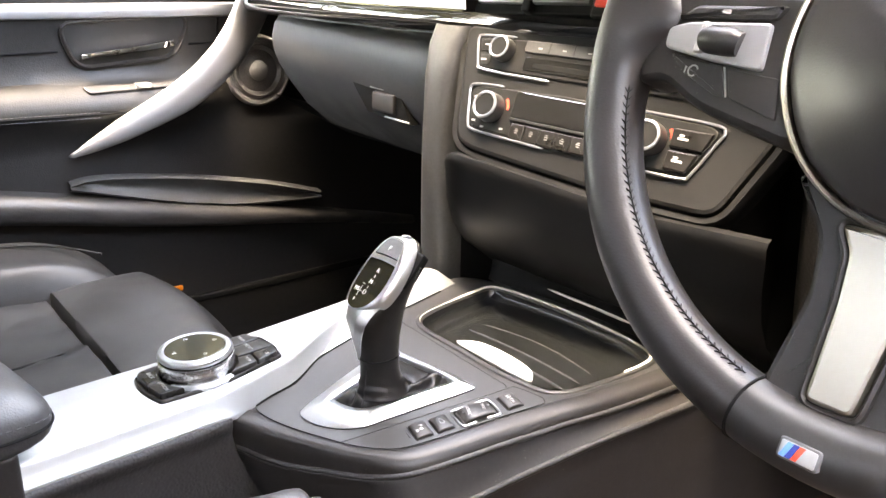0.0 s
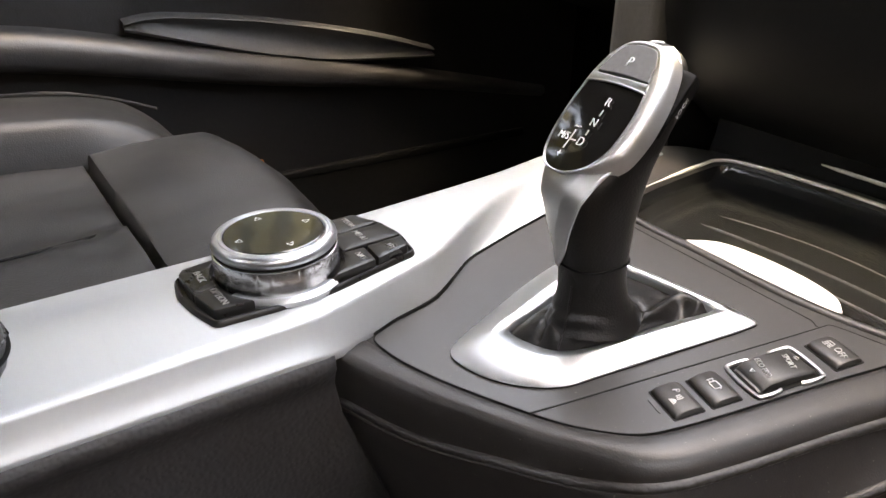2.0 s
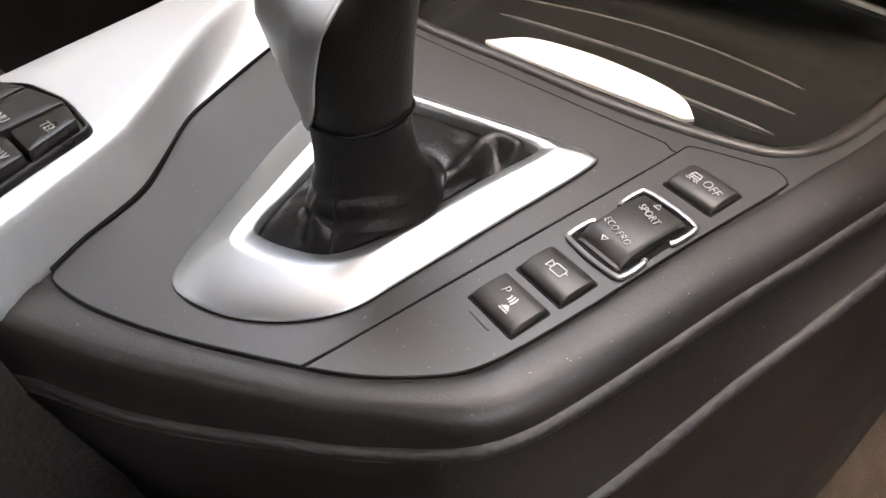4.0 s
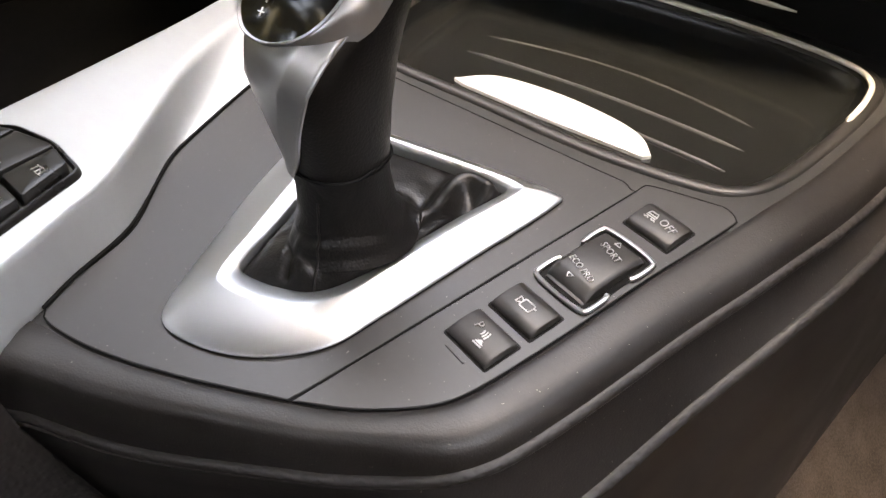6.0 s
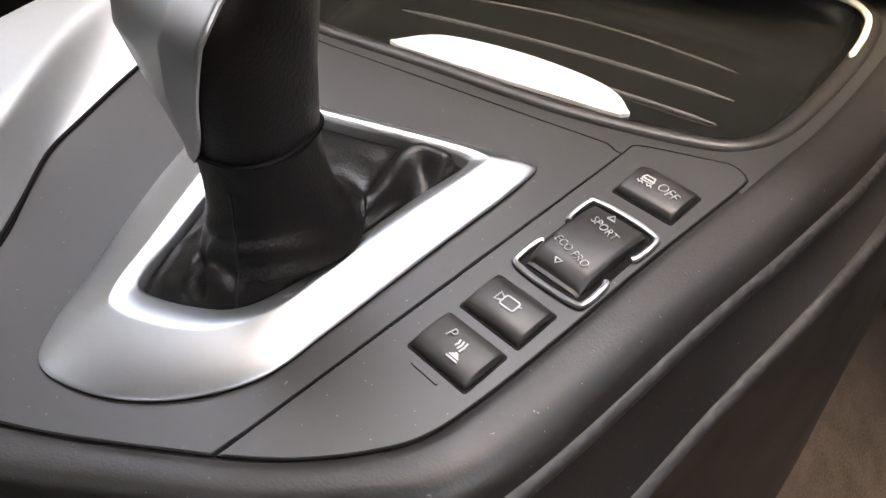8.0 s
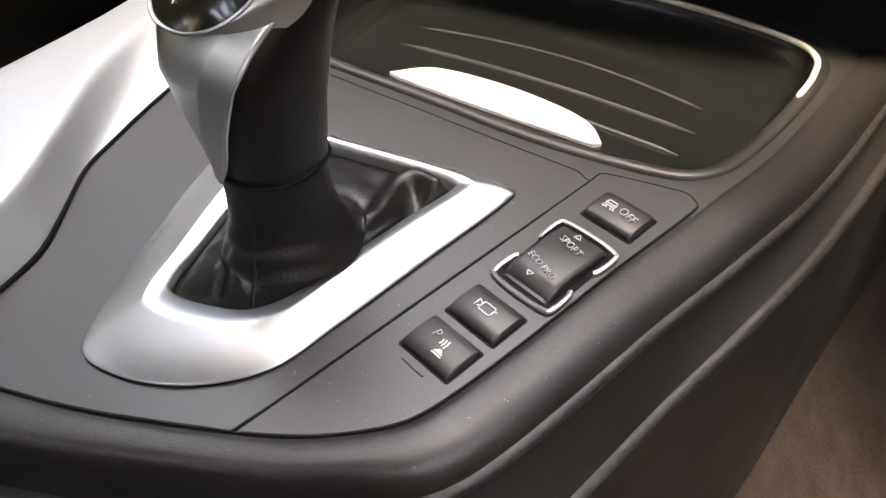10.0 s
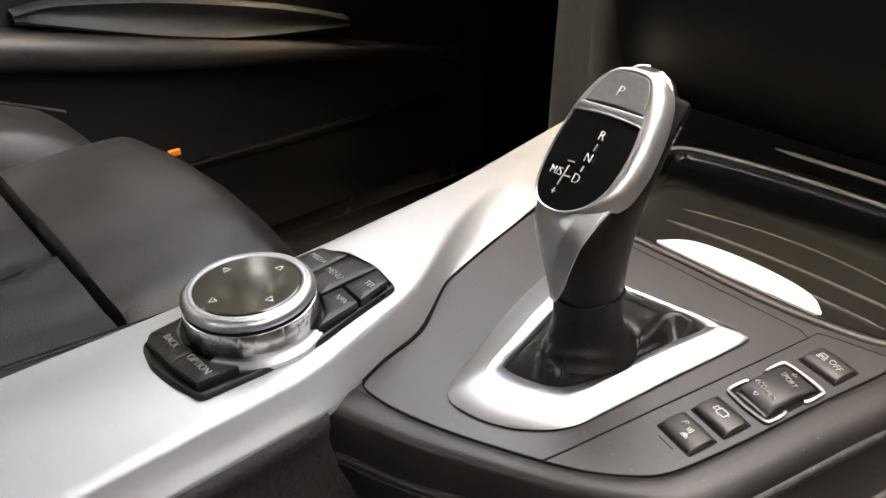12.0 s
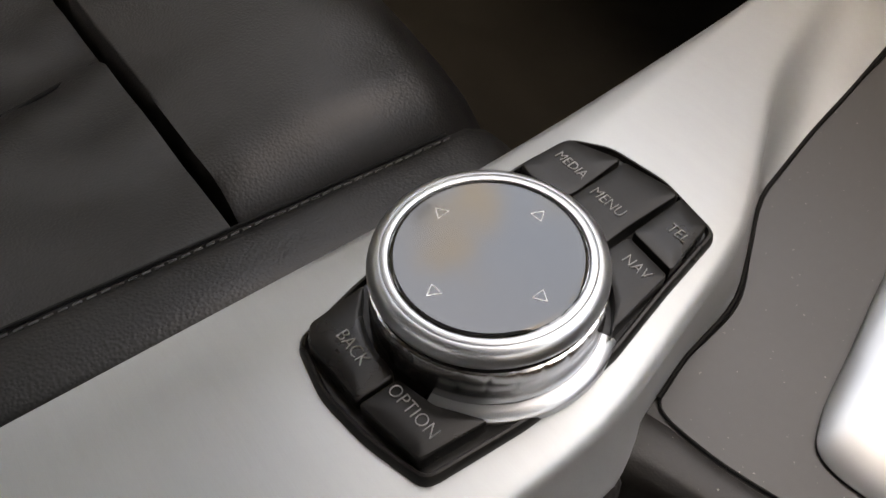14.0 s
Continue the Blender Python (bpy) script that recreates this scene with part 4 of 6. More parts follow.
# ---- rotary controller ----
def rotary_controller():
    c = thing("rotary_controller", "chrome-ringed rotary controller knob with lettered black buttons", "control knob")
    o = rpoly([(-0.1375, -0.1515), (-0.1200, -0.1548), (-0.1040, -0.1528), (-0.0868, -0.1478), (-0.0846, -0.1200), (-0.0855, -0.0920), (-0.0920, -0.0660), (-0.0972, -0.0412), (-0.1200, -0.0374), (-0.1400, -0.0402), (-0.1512, -0.0485), (-0.1514, -0.0680), (-0.1448, -0.1260)], 0.004)
    part("base_plate", plate(o, T, -0.004, 0.0012, 0.0008), M_KEY, c, "black base plate", 40)
    part("base_lip", loft([[T(x, y, h) for x, y in ccw(o) - normals2(ccw(o)) * d] for d, h in ((0.0, 0.0004), (0.0003, 0.0018), (0.0010, 0.0026), (0.0017, 0.0027), (0.0024, 0.0013))]), M_KEY, c, "dark lip of the base plate")
    kx, ky = -0.1172, -0.1064
    tilt = math.atan(0.04)
    base = Matrix.Translation(T(kx, ky, 0)) @ Matrix.Rotation(tilt, 4, "X")
    def turned(name, prof, mat, label="", n=72, sharp=35):
        return part(name, spin(prof, n), mat, c, label, sharp, base)
    arc = [Vector((math.cos(t), math.sin(t), 0)) for t in np.linspace(radians(-64), radians(33), 52)]
    part("foot_ring", loft([[d * r + Vector((0, 0, h)) for r, h in ((0.0338, 0.0004), (0.0338, 0.0026), (0.0331, 0.0034), (0.0312, 0.0040), (0.0300, 0.0041), (0.0296, 0.0030))] for d in arc], False), M_BEZEL, c, "satin chrome foot of the knob", 40, base)
    # polished barrel with shallow finger flutes in its upper half
    rings = []
    for r, h, f in ((0.0290, 0.0036, 0), (0.0299, 0.0040, 0), (0.0301, 0.0050, 0), (0.0297, 0.0072, 0), (0.0295, 0.0090, 0), (0.0295, 0.0102, 0.5), (0.0297, 0.0116, 1), (0.0297, 0.0148, 1), (0.0294, 0.0160, 1), (0.0284, 0.0164, 0.3)):
        rings.append([Vector((math.cos(a), math.sin(a), 0)) * (r - 0.00030 * f * (1 - abs(math.sin(14 * a))) ** 3) + Vector((0, 0, h)) for a in np.arange(336) * 2 * math.pi / 336])
    part("barrel", loft(rings), M_FLUTE, c, "polished chrome barrel with finger flutes", 50, base)
    turned("shadow_gap", [(0.0288, 0.0160), (0.0286, 0.0168), (0.0281, 0.0180)], M_DARK)
    turned("top_ring", [(0.0283, 0.0176), (0.0293, 0.0188), (0.0295, 0.0200), (0.0291, 0.0214), (0.0282, 0.0226), (0.0270, 0.0232), (0.0262, 0.0232), (0.0260, 0.0229), (0.0258, 0.0232), (0.0250, 0.0234), (0.0242, 0.0232), (0.0239, 0.0226)], M_BEZEL, "satin chrome top ring")
    turned("pad_groove", [(0.0239, 0.0218), (0.0239, 0.0226), (0.0234, 0.0226)], M_DARK)
    pad = turned("touch_pad", [(0.0236, 0.0220), (0.0236, 0.0230), (0.0232, 0.0232), (0.0228, 0.0233)], M_PAD, "glossy dark touch pad", 72, 60)
    for ang in (5, 96, 185, 274):
        a = radians(ang)
        x, y, s = 0.0172 * math.cos(a), 0.0172 * math.sin(a), 0.0020
        tri = [(x + s * math.cos(a + t), y + s * math.sin(a + t)) for t in (0, 2.1, 4.2, 0)]
        part("arrow", strokes([tri], 0.0003, flat, 0.0232), M_MARK, pad, place=base)
    # keys: each a wedge-sided block cut by the ring's circle
    def key(name, corners, text, tx, ty, size, turn=0, top=0.0062):
        q = []
        o = dense(rpoly(corners, 0.0012, 5))
        for x, y in o:
            d = Vector((x - kx, y - ky))
            if d.length < 0.0318:
                d = d.normalized() * 0.0318
            p = np.array((kx + d.x, ky + d.y))
            if not q or np.linalg.norm(p - q[-1]) > 0.0005:
                q.append(p)
        if np.linalg.norm(q[0] - q[-1]) < 0.0005:
            q.pop()
        q = ccw(q)
        mid = q.mean(0)
        rings = [[T(x, y, h) for x, y in mid + (q - mid) * k] for k, h in ((1, 0.001), (1, top - 0.0012), (0.988, top - 0.0005), (0.965, top - 0.0001), (0.93, top), (0.5, top + 0.0002), (0.2, top + 0.0002))]
        b = part(name, loft(rings, True, True, True), M_KEY, c, f"black key lettered {text}", 40)
        lettering("letters", text, size, on_surface(T, tx, ty, top + 0.0004, turn), M_GREYPRINT, b)
    key("media_key", [(-0.1478, -0.0700), (-0.1475, -0.0515), (-0.1318, -0.0452), (-0.1300, -0.0640), (-0.1310, -0.0720)], "MEDIA", -0.1385, -0.0588, 0.0046)
    key("menu_key", [(-0.1294, -0.0780), (-0.1298, -0.0630), (-0.1305, -0.0450), (-0.1160, -0.0420), (-0.1120, -0.0420), (-0.1120, -0.0620), (-0.1110, -0.0770)], "MENU", -0.1216, -0.0606, 0.0050)
    key("telephone_key", [(-0.1100, -0.0625), (-0.1108, -0.0425), (-0.0995, -0.0448), (-0.0945, -0.0640)], "TEL", -0.1020, -0.0536, 0.0048)
    key("navigation_key", [(-0.1100, -0.0780), (-0.1095, -0.0642), (-0.0942, -0.0655), (-0.0905, -0.0880), (-0.0890, -0.0905), (-0.0950, -0.0850)], "NAV", -0.1006, -0.0705, 0.0048)
    key("back_key", [(-0.1392, -0.1295), (-0.1372, -0.1470), (-0.1330, -0.1500), (-0.1118, -0.1495), (-0.1118, -0.1385), (-0.1290, -0.1355)], "BACK", -0.1243, -0.1424, 0.0050)
    key("option_key", [(-0.1110, -0.1385), (-0.1110, -0.1495), (-0.0912, -0.1462), (-0.0895, -0.1280), (-0.0910, -0.1290), (-0.1000, -0.1355)], "OPTION", -0.1016, -0.1406, 0.0050, 3)
    return c


rotary_controller()


# ---- armrest and handbrake ----
def armrest():
    a = thing("armrest", "padded black leather centre armrest with stitched seam", "armrest")
    cx, w, zs = -0.113, 0.067, 0.3935
    def front(x):
        return 0.004 - 0.17 * max(0.0, 0.060 - x)
    def sec(y, e=0.50, n=48):
        u = min(0.996, max(0.0, (y + 0.308) / 0.083))
        kt, kw = (1 - u ** 2.4) ** (1 / 2.4), (1 - u ** 5) ** (1 / 5)
        out = []
        for t in np.arange(n) * 2 * math.pi / n:
            ca, sa = math.cos(t), math.sin(t)
            x = math.copysign(abs(ca) ** e, ca) * w * kw
            z = zs + (0.0345 * abs(sa) ** 0.62 - 0.004 * (x / w) ** 2 if sa > 0 else -0.0205 * abs(sa) ** e) * kt
            out.append((cx + x, y + front(x) * min(1, max(0, (y + 0.36) / 0.08)), z))
        return out
    ys = [-0.62, -0.50, -0.40, -0.36, -0.33, -0.308] + [-0.308 + 0.083 * math.sin(radians(a)) for a in (12, 24, 36, 46, 55, 63, 70, 76, 80.5, 84, 86.5, 88.5)]
    rings = [sec(y) for y in ys]
    part("pad", loft(rings, True, True, True), M_LEATHER, a, "grained black leather pad", 60)
    # piped seam round the nose, with stitches above it
    path = cr([Vector(r[0]) + Vector((0.0004, 0.0003, 0)) for r in rings] + [Vector(r[24]) + Vector((-0.0004, 0.0003, 0)) for r in rings[::-1]], 3, False)
    part("seam", tube(path, 0.0010, 6), M_DARK, a)
    row = cr([Vector(r[1]) * 0.5 + Vector(r[2]) * 0.5 for r in rings] + [Vector(r[23]) * 0.5 + Vector(r[22]) * 0.5 for r in rings[::-1]], 8, False)
    bm = bmesh.new()
    left, last = 0.0, row[0]
    for p in row[1:]:
        left += float(np.linalg.norm(p - last))
        if left > 0.0052:
            d = (p - last) / max(1e-6, float(np.linalg.norm(p - last)))
            tube([p, p + d * 0.0033], 0.0006, 5, bm=bm)
            left = 0.0
        last = p
    tagged(part("stitching", bm, M_THREAD, a), kind="stuff")
    part("carrier", rbox(cx - w + 0.004, cx + w - 0.014, -0.62, -0.250, 0.330, 0.3765, 0.004), M_SOFT, a, "smooth black plastic lower shell")


def handbrake():
    h = thing("handbrake", "black leather handbrake lever with stitched gaiter", "handbrake")
    axis = [(0.036, -0.095, 0.3235), (0.036, -0.104, 0.3245), (0.036, -0.120, 0.326), (0.036, -0.150, 0.331), (0.036, -0.180, 0.335), (0.036, -0.208, 0.338)]
    part("grip", tube(cr(axis, 4, False), list(np.interp(np.arange(21), [0, 2, 5, 10, 15, 20], [0.0110, 0.0150, 0.0165, 0.0170, 0.0175, 0.0165])), 20), M_LEATHER, h, "smooth black leather grip", 60)
    part("release_button", tube(cr([(0.036, -0.0835, 0.3215), (0.036, -0.0848, 0.3217), (0.036, -0.088, 0.322), (0.036, -0.096, 0.3235)], 3, False),
                                [0.003, 0.0048, 0.0058, 0.0061, 0.0063, 0.0065, 0.0066, 0.0066, 0.0066, 0.0066], 18), M_PARK, h, "grey release button")
    g = cr([(0.036, -0.206, 0.338), (0.035, -0.214, 0.340), (0.034, -0.222, 0.336), (0.034, -0.245, 0.338), (0.032, -0.275, 0.347), (0.029, -0.31, 0.357), (0.026, -0.36, 0.364)], 5, False)
    rad = np.interp(np.arange(len(g)), [0, 4, 8, 12, 16, 22, 30], [0.0172, 0.0182, 0.0165, 0.0200, 0.026, 0.036, 0.046])
    bm = tube(cr(g, 3, False), list(np.interp(np.arange(len(g) * 3 - 2) / 3, np.arange(len(g)), rad)), 48)
    for v in bm.verts:
        v.co += Vector((0, 0, 1)) * (noise.noise(v.co * 45) * 0.0026 + abs(noise.noise(Vector((v.co.x * 60, v.co.y * 170, v.co.z * 60)))) * 0.0012) + Vector((1, 0, 0)) * noise.noise(v.co * 45 + Vector((3, 1, 2))) * 0.003
    part("gaiter", bm, M_LEATHER, h, "wrinkled black leather gaiter", 70)
    for side in (0.10, 0.26):
        bm = bmesh.new()
        pts = [np.array(g[i]) + np.array((math.cos(side), 0, math.sin(side))) * (rad[i] + 0.0022) for i in range(4, len(g))]
        pts = cr(pts, 5, False)
        for p, q in zip(pts[:-1], pts[1:]):
            tube([p, p + (q - p) * 0.6], 0.0005, 5, bm=bm)
        tagged(part("stitching", bm, M_DARK, h), kind="stuff")
    # stitch lines along the grip
    for side in (0.35, 1.15):
        bm = bmesh.new()
        pts = []
        for t in np.linspace(0.06, 0.97, 40):
            i = t * 5
            k = min(4, int(i))
            p = np.array(axis[k]) * (1 - (i - k)) + np.array(axis[k + 1]) * (i - k)
            r = float(np.interp(t, [0, 0.1, 0.25, 0.5, 0.75, 1], [0.0085, 0.0135, 0.0160, 0.0175, 0.0180, 0.0165])) + 0.0001
            a = side + 0.5 * max(0, 0.3 - t)
            pts.append(p + np.array((math.cos(a) * r, 0, math.sin(a) * r)))
        for p, q in zip(pts[:-1], pts[1:]):
            tube([p, p + (q - p) * 0.65], 0.0004, 5, bm=bm)
        tagged(part("stitching", bm, M_DARK, h), kind="stuff")


armrest()
handbrake()


# ---- passenger seat ----
def pillow(x0, x1, y0, y1, z0, z1, nx=20, ny=20, crown=0.01, edge=0.35, wrinkle=0.0, fn=None, edge_y=0.0, edge_rear=0.0):
    """A padded block: closed, with a crowned top and rolled edges."""
    bm = bmesh.new()
    rows = []
    ey = edge_y or edge
    er = edge_rear or ey
    def top(x, y):
        s, t = (x - x0) / (x1 - x0) * 2 - 1, (y - y0) / (y1 - y0) * 2 - 1
        r = max(0.0, 1 - max(0, abs(s) - (1 - edge)) ** 2 / edge ** 2) ** 0.5 * max(0.0, 1 - max(0, t - (1 - ey), (-t - (1 - er)) * ey / er) ** 2 / ey ** 2) ** 0.5
        z = z0 + (z1 - z0) * r + crown * (1 - s * s) * (1 - t * t)
        if wrinkle:
            z += wrinkle * (noise.noise(Vector((x * 30, y * 30, 0))) + 0.5 * noise.noise(Vector((x * 90, y * 30, 3)))) * r
        return z
    for j in range(ny + 1):
        y = y0 + (y1 - y0) * (0.5 - 0.5 * math.cos(math.pi * j / ny))
        row = []
        for i in range(nx + 1):
            x = x0 + (x1 - x0) * (0.5 - 0.5 * math.cos(math.pi * i / nx))
            p = Vector((x, y, top(x, y)))
            row.append(fn(p) if fn else p)
        rows.append(row)
    loft(rows, False, bm=bm)
    border = [e for e in bm.edges if len(e.link_faces) == 1]
    ext = bmesh.ops.extrude_edge_only(bm, edges=border)
    for v in [g for g in ext["geom"] if isinstance(g, bmesh.types.BMVert)]:
        v.co.z = 0.10
    return bm


def passenger_seat():
    s = thing("passenger_seat", "black leather passenger seat with extending thigh support", "car seat")
    def curl(p):
        # front edge of the thigh support runs in a bow
        t = (p.x + 0.395) / 0.17
        p.y += 0.004 - 0.020 * t * t * max(0, (p.y + 0.125) / 0.145)
        return p
    part("thigh_support", pillow(-0.566, -0.223, -0.1305, 0.028, 0.21, 0.309, 44, 40, 0.014, 0.26, 0.0012, curl, 0.62, 0.03), M_SEAT, s, "wide leather thigh support pad", 60)
    def panel_step(p):
        # the panel beside the inner bolster stands a little over the middle one
        line = lin(p.y, [-0.40, -0.28, -0.20, -0.165, -0.126], [-0.335, -0.342, -0.352, -0.360, -0.376])
        k = min(1.0, max(0.0, (line - p.x) / 0.010 + 0.5))
        p.z -= 0.0065 * k * k * (3 - 2 * k)
        return p
    part("cushion", pillow(-0.560, -0.222, -0.62, -0.1265, 0.235, 0.303, 44, 40, 0.004, 0.06, 0.0018, panel_step, 0.010), M_SEAT, s, "lightly creased leather seat cushion", 60)
    seam = cr([(-0.3395, -0.40, 0.3010), (-0.3465, -0.28, 0.3020), (-0.3565, -0.20, 0.3010), (-0.3645, -0.165, 0.3000), (-0.3800, -0.132, 0.2960)], 8, False)
    part("seam", tube(seam, 0.0010, 6), M_DARK, s)
    def lean_in(p):
        p.z += 0.012 * max(0, min(1, (-p.y - 0.05) / 0.25))
        return p
    part("inner_bolster", pillow(-0.228, -0.176, -0.62, 0.000, 0.24, 0.322, 14, 40, 0.004, 0.45, 0.0008, lean_in, 0.12), M_SEAT, s, "narrow leather side bolster with stitched seam", 60)
    bm = bmesh.new()
    for y in np.arange(-0.30, -0.045, 0.0045):
        z = 0.3215 + 0.012 * max(0, min(1, (-y - 0.05) / 0.25))
        tube([(-0.2135, y, z + 0.0038), (-0.2135, y + 0.003, z + 0.0038)], 0.0005, 5, bm=bm)
    tagged(part("stitching", bm, M_THREAD, s), kind="stuff")
    part("seam", tube([(-0.2165, y, 0.3245 + 0.012 * max(0, min(1, (-y - 0.05) / 0.25))) for y in np.linspace(-0.32, -0.045, 12)], 0.0009, 6), M_DARK, s)
    def outer(p):
        p.x += 0.03 * max(0, (p.y + 0.20)) / 0.2
        return p
    part("outer_bolster", pillow(-0.725, -0.535, -0.62, -0.002, 0.22, 0.326, 28, 36, 0.014, 0.42, 0.001, outer), M_SEAT, s, "raised leather side bolster with piped edge", 60)
    pipe = cr([(-0.664, -0.50, 0.3365), (-0.664, -0.30, 0.3385), (-0.652, -0.18, 0.3385), (-0.628, -0.10, 0.3345), (-0.594, -0.045, 0.3225)], 8, False)
    part("piping", tube(pipe, 0.0016, 6), M_SEAT, s)
    part("seat_base", rbox(-0.68, -0.20, -0.62, -0.01, 0.03, 0.225, 0.02), M_GRAIN, s, "black plastic seat base")


passenger_seat()

# mat covers the brown floor; its colour is darkened to stand for shade
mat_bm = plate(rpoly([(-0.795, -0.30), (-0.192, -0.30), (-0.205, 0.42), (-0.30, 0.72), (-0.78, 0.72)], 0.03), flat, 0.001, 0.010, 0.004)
tagged(part("floor_mat", mat_bm, M_DARK), "black textile floor mat, footwell shade put into its colour", "floor mat")


# ---- passenger door ----
def passenger_door():
    d = thing("car_door", "closed passenger door with black leather panel and silver pull handle", "car door")
    prof = [(0.66, -0.800), (0.63, -0.797), (0.60, -0.803), (0.565, -0.806), (0.535, -0.805), (0.518, -0.800), (0.512, -0.790), (0.500, -0.772), (0.480, -0.762), (0.470, -0.764), (0.455, -0.776),
            (0.430, -0.790), (0.414, -0.790), (0.402, -0.789), (0.375, -0.789), (0.350, -0.789), (0.31, -0.790), (0.20, -0.795), (0.10, -0.790), (0.03, -0.785)]
    rows = []
    for y in np.linspace(-0.75, 0.66, 48):
        r = []
        arm = min(1, max(0, (0.25 - y) / 0.10))
        for z, x in prof:
            zz = z
            if z < 0.43:
                zz -= (0.17 * max(0, y - 0.02) + 0.03 * max(0, y)) * min(1, (z - 0.03) / 0.25) * min(1, (0.435 - z) / 0.02)
                x = x + (-0.793 - x) * min(1, max(0, (y - 0.25) / 0.25))
            if 0.455 <= z <= 0.515:
                x = -0.803 + (x + 0.803) * arm
                zz += 0.10 * max(0, -y) * 0.2
            r.append((x, y, zz))
        rows.append(r)
    part("door_panel", loft(rows, False), M_DOOR, d, "black leather door panel", 45)
    part("outer_skin", rbox(-0.88, -0.815, -0.75, 0.66, -0.02, 0.66, 0.01), M_PAINT, d, "dark painted outer skin")
    part("sill_trim", loft([[(-0.800 + a, y, z) for a, z in ((0, 0.605), (0.006, 0.607), (0.009, 0.615), (0.007, 0.624), (0, 0.628))] for y in np.linspace(-0.70, 0.262, 14)], False), M_PULL, d, "brushed silver trim strip")
    # pull handle
    mid = cr([(-0.0265, 0.416), (-0.015, 0.4225), (0.050, 0.4525), (0.140, 0.4955), (0.200, 0.5420), (0.238, 0.588), (0.262, 0.634), (0.272, 0.68)], 6, False)
    wid = np.interp(np.arange(len(mid)), [0, 6, 12, 18, 24, 30, 36, 42], [0.001, 0.010, 0.0345, 0.0490, 0.0520, 0.0535, 0.056, 0.058])
    rows = []
    for i, (y, z) in enumerate(mid):
        t = mid[min(i + 1, len(mid) - 1)] - mid[max(i - 1, 0)]
        t = t / np.linalg.norm(t)
        nrm = np.array((-t[1], t[0]))
        lift = 0.028 * math.sin(min(1, i / 24) * math.pi / 2)
        sec = []
        for a in np.arange(16) * 2 * math.pi / 16:
            ca, sa = math.cos(a), math.sin(a)
            q = np.array((y, z)) + nrm * wid[i] / 2 * math.copysign(abs(ca) ** 0.8, ca)
            sec.append((-0.772 + lift + 0.010 * math.copysign(abs(sa) ** 0.8, sa) * min(1, wid[i] / 0.03), q[0], q[1]))
        rows.append(sec)
    part("pull_handle", loft(rows, True, True, True), M_PULL, d, "curved brushed silver pull handle", 50)
    # latch recess
    def Q(y, z, h):
        return (-0.804 + h, y, z)
    o = ccw(rpoly([(-0.012, 0.598), (0.178, 0.606), (0.152, 0.548), (0.008, 0.537)], 0.022))
    nn = normals2(o)
    part("latch_bezel", loft([[Q(*p, h) for p in o + nn * e] for e, h in ((0.005, -0.002), (0.005, 0.004), (0.002, 0.006), (0.0, 0.004), (-0.002, -0.002), (-0.012, -0.012))], True, False, True), M_SOFT, d, "black moulded latch recess")
    rows = [[(-0.790 + 0.006 * math.sin(math.pi * t), 0.012 + 0.135 * t, 0.5535 + 0.014 * t + dz * (0.6 + 0.5 * t)) if k else (-0.799, 0.012 + 0.135 * t, 0.5535 + 0.014 * t + dz) for k, dz in ((0, 0.003), (1, 0.0035), (1, 0.001), (1, -0.003), (0, -0.006))] for t in np.linspace(0, 1, 9)]
    part("latch_lever", loft(rows, False), M_CHROME, d, "bright chrome door latch lever", 30, solid=0.002)
    # speaker
    place = Matrix.Translation((-0.803, 0.288, 0.518)) @ Matrix.Rotation(radians(90), 4, "Y")
    body = part("speaker", spin([(0.058, -0.002), (0.058, 0.005), (0.054, 0.009), (0.050, 0.008), (0.047, 0.005), (0.043, 0.005), (0.041, 0.008), (0.038, 0.007), (0.034, 0.004), (0.02, 0.006), (0.004, 0.007)], 48), M_TWEETER, d, "round cloth speaker grille", 25, place)
    part("dust_cap", spin([(0.017, 0.004), (0.016, 0.008), (0.010, 0.011), (0.002, 0.012)], 32), M_GREYPRINT, body, "light grey dust cap", 40, place)
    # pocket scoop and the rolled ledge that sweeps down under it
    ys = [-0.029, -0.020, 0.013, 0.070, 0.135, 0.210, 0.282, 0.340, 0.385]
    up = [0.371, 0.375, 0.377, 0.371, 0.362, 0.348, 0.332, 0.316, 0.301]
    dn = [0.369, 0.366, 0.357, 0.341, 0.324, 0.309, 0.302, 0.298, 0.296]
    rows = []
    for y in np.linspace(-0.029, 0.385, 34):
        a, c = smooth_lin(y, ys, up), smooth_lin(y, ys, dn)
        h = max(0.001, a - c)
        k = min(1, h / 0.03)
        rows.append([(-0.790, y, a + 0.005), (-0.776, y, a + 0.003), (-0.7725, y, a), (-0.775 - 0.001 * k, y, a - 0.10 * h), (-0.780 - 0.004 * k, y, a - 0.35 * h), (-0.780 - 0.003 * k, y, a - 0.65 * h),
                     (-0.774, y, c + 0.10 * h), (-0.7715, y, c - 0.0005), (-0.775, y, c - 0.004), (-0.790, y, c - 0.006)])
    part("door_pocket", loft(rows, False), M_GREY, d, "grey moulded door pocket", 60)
    rows = []
    for y in np.linspace(-0.75, 0.60, 48):
        a = smooth_lin(y, [-0.8, -0.126, -0.042, 0.125, 0.326, 0.443, 0.62], [0.430, 0.373, 0.356, 0.319, 0.280, 0.253, 0.21], 0.03)
        w = lin(y, [-0.8, -0.13, 0.03, 0.22, 0.45, 0.62], [0.050, 0.040, 0.036, 0.028, 0.014, 0.006])
        p = lin(y, [-0.8, 0.2, 0.45, 0.62], [0.038, 0.034, 0.018, 0.004])
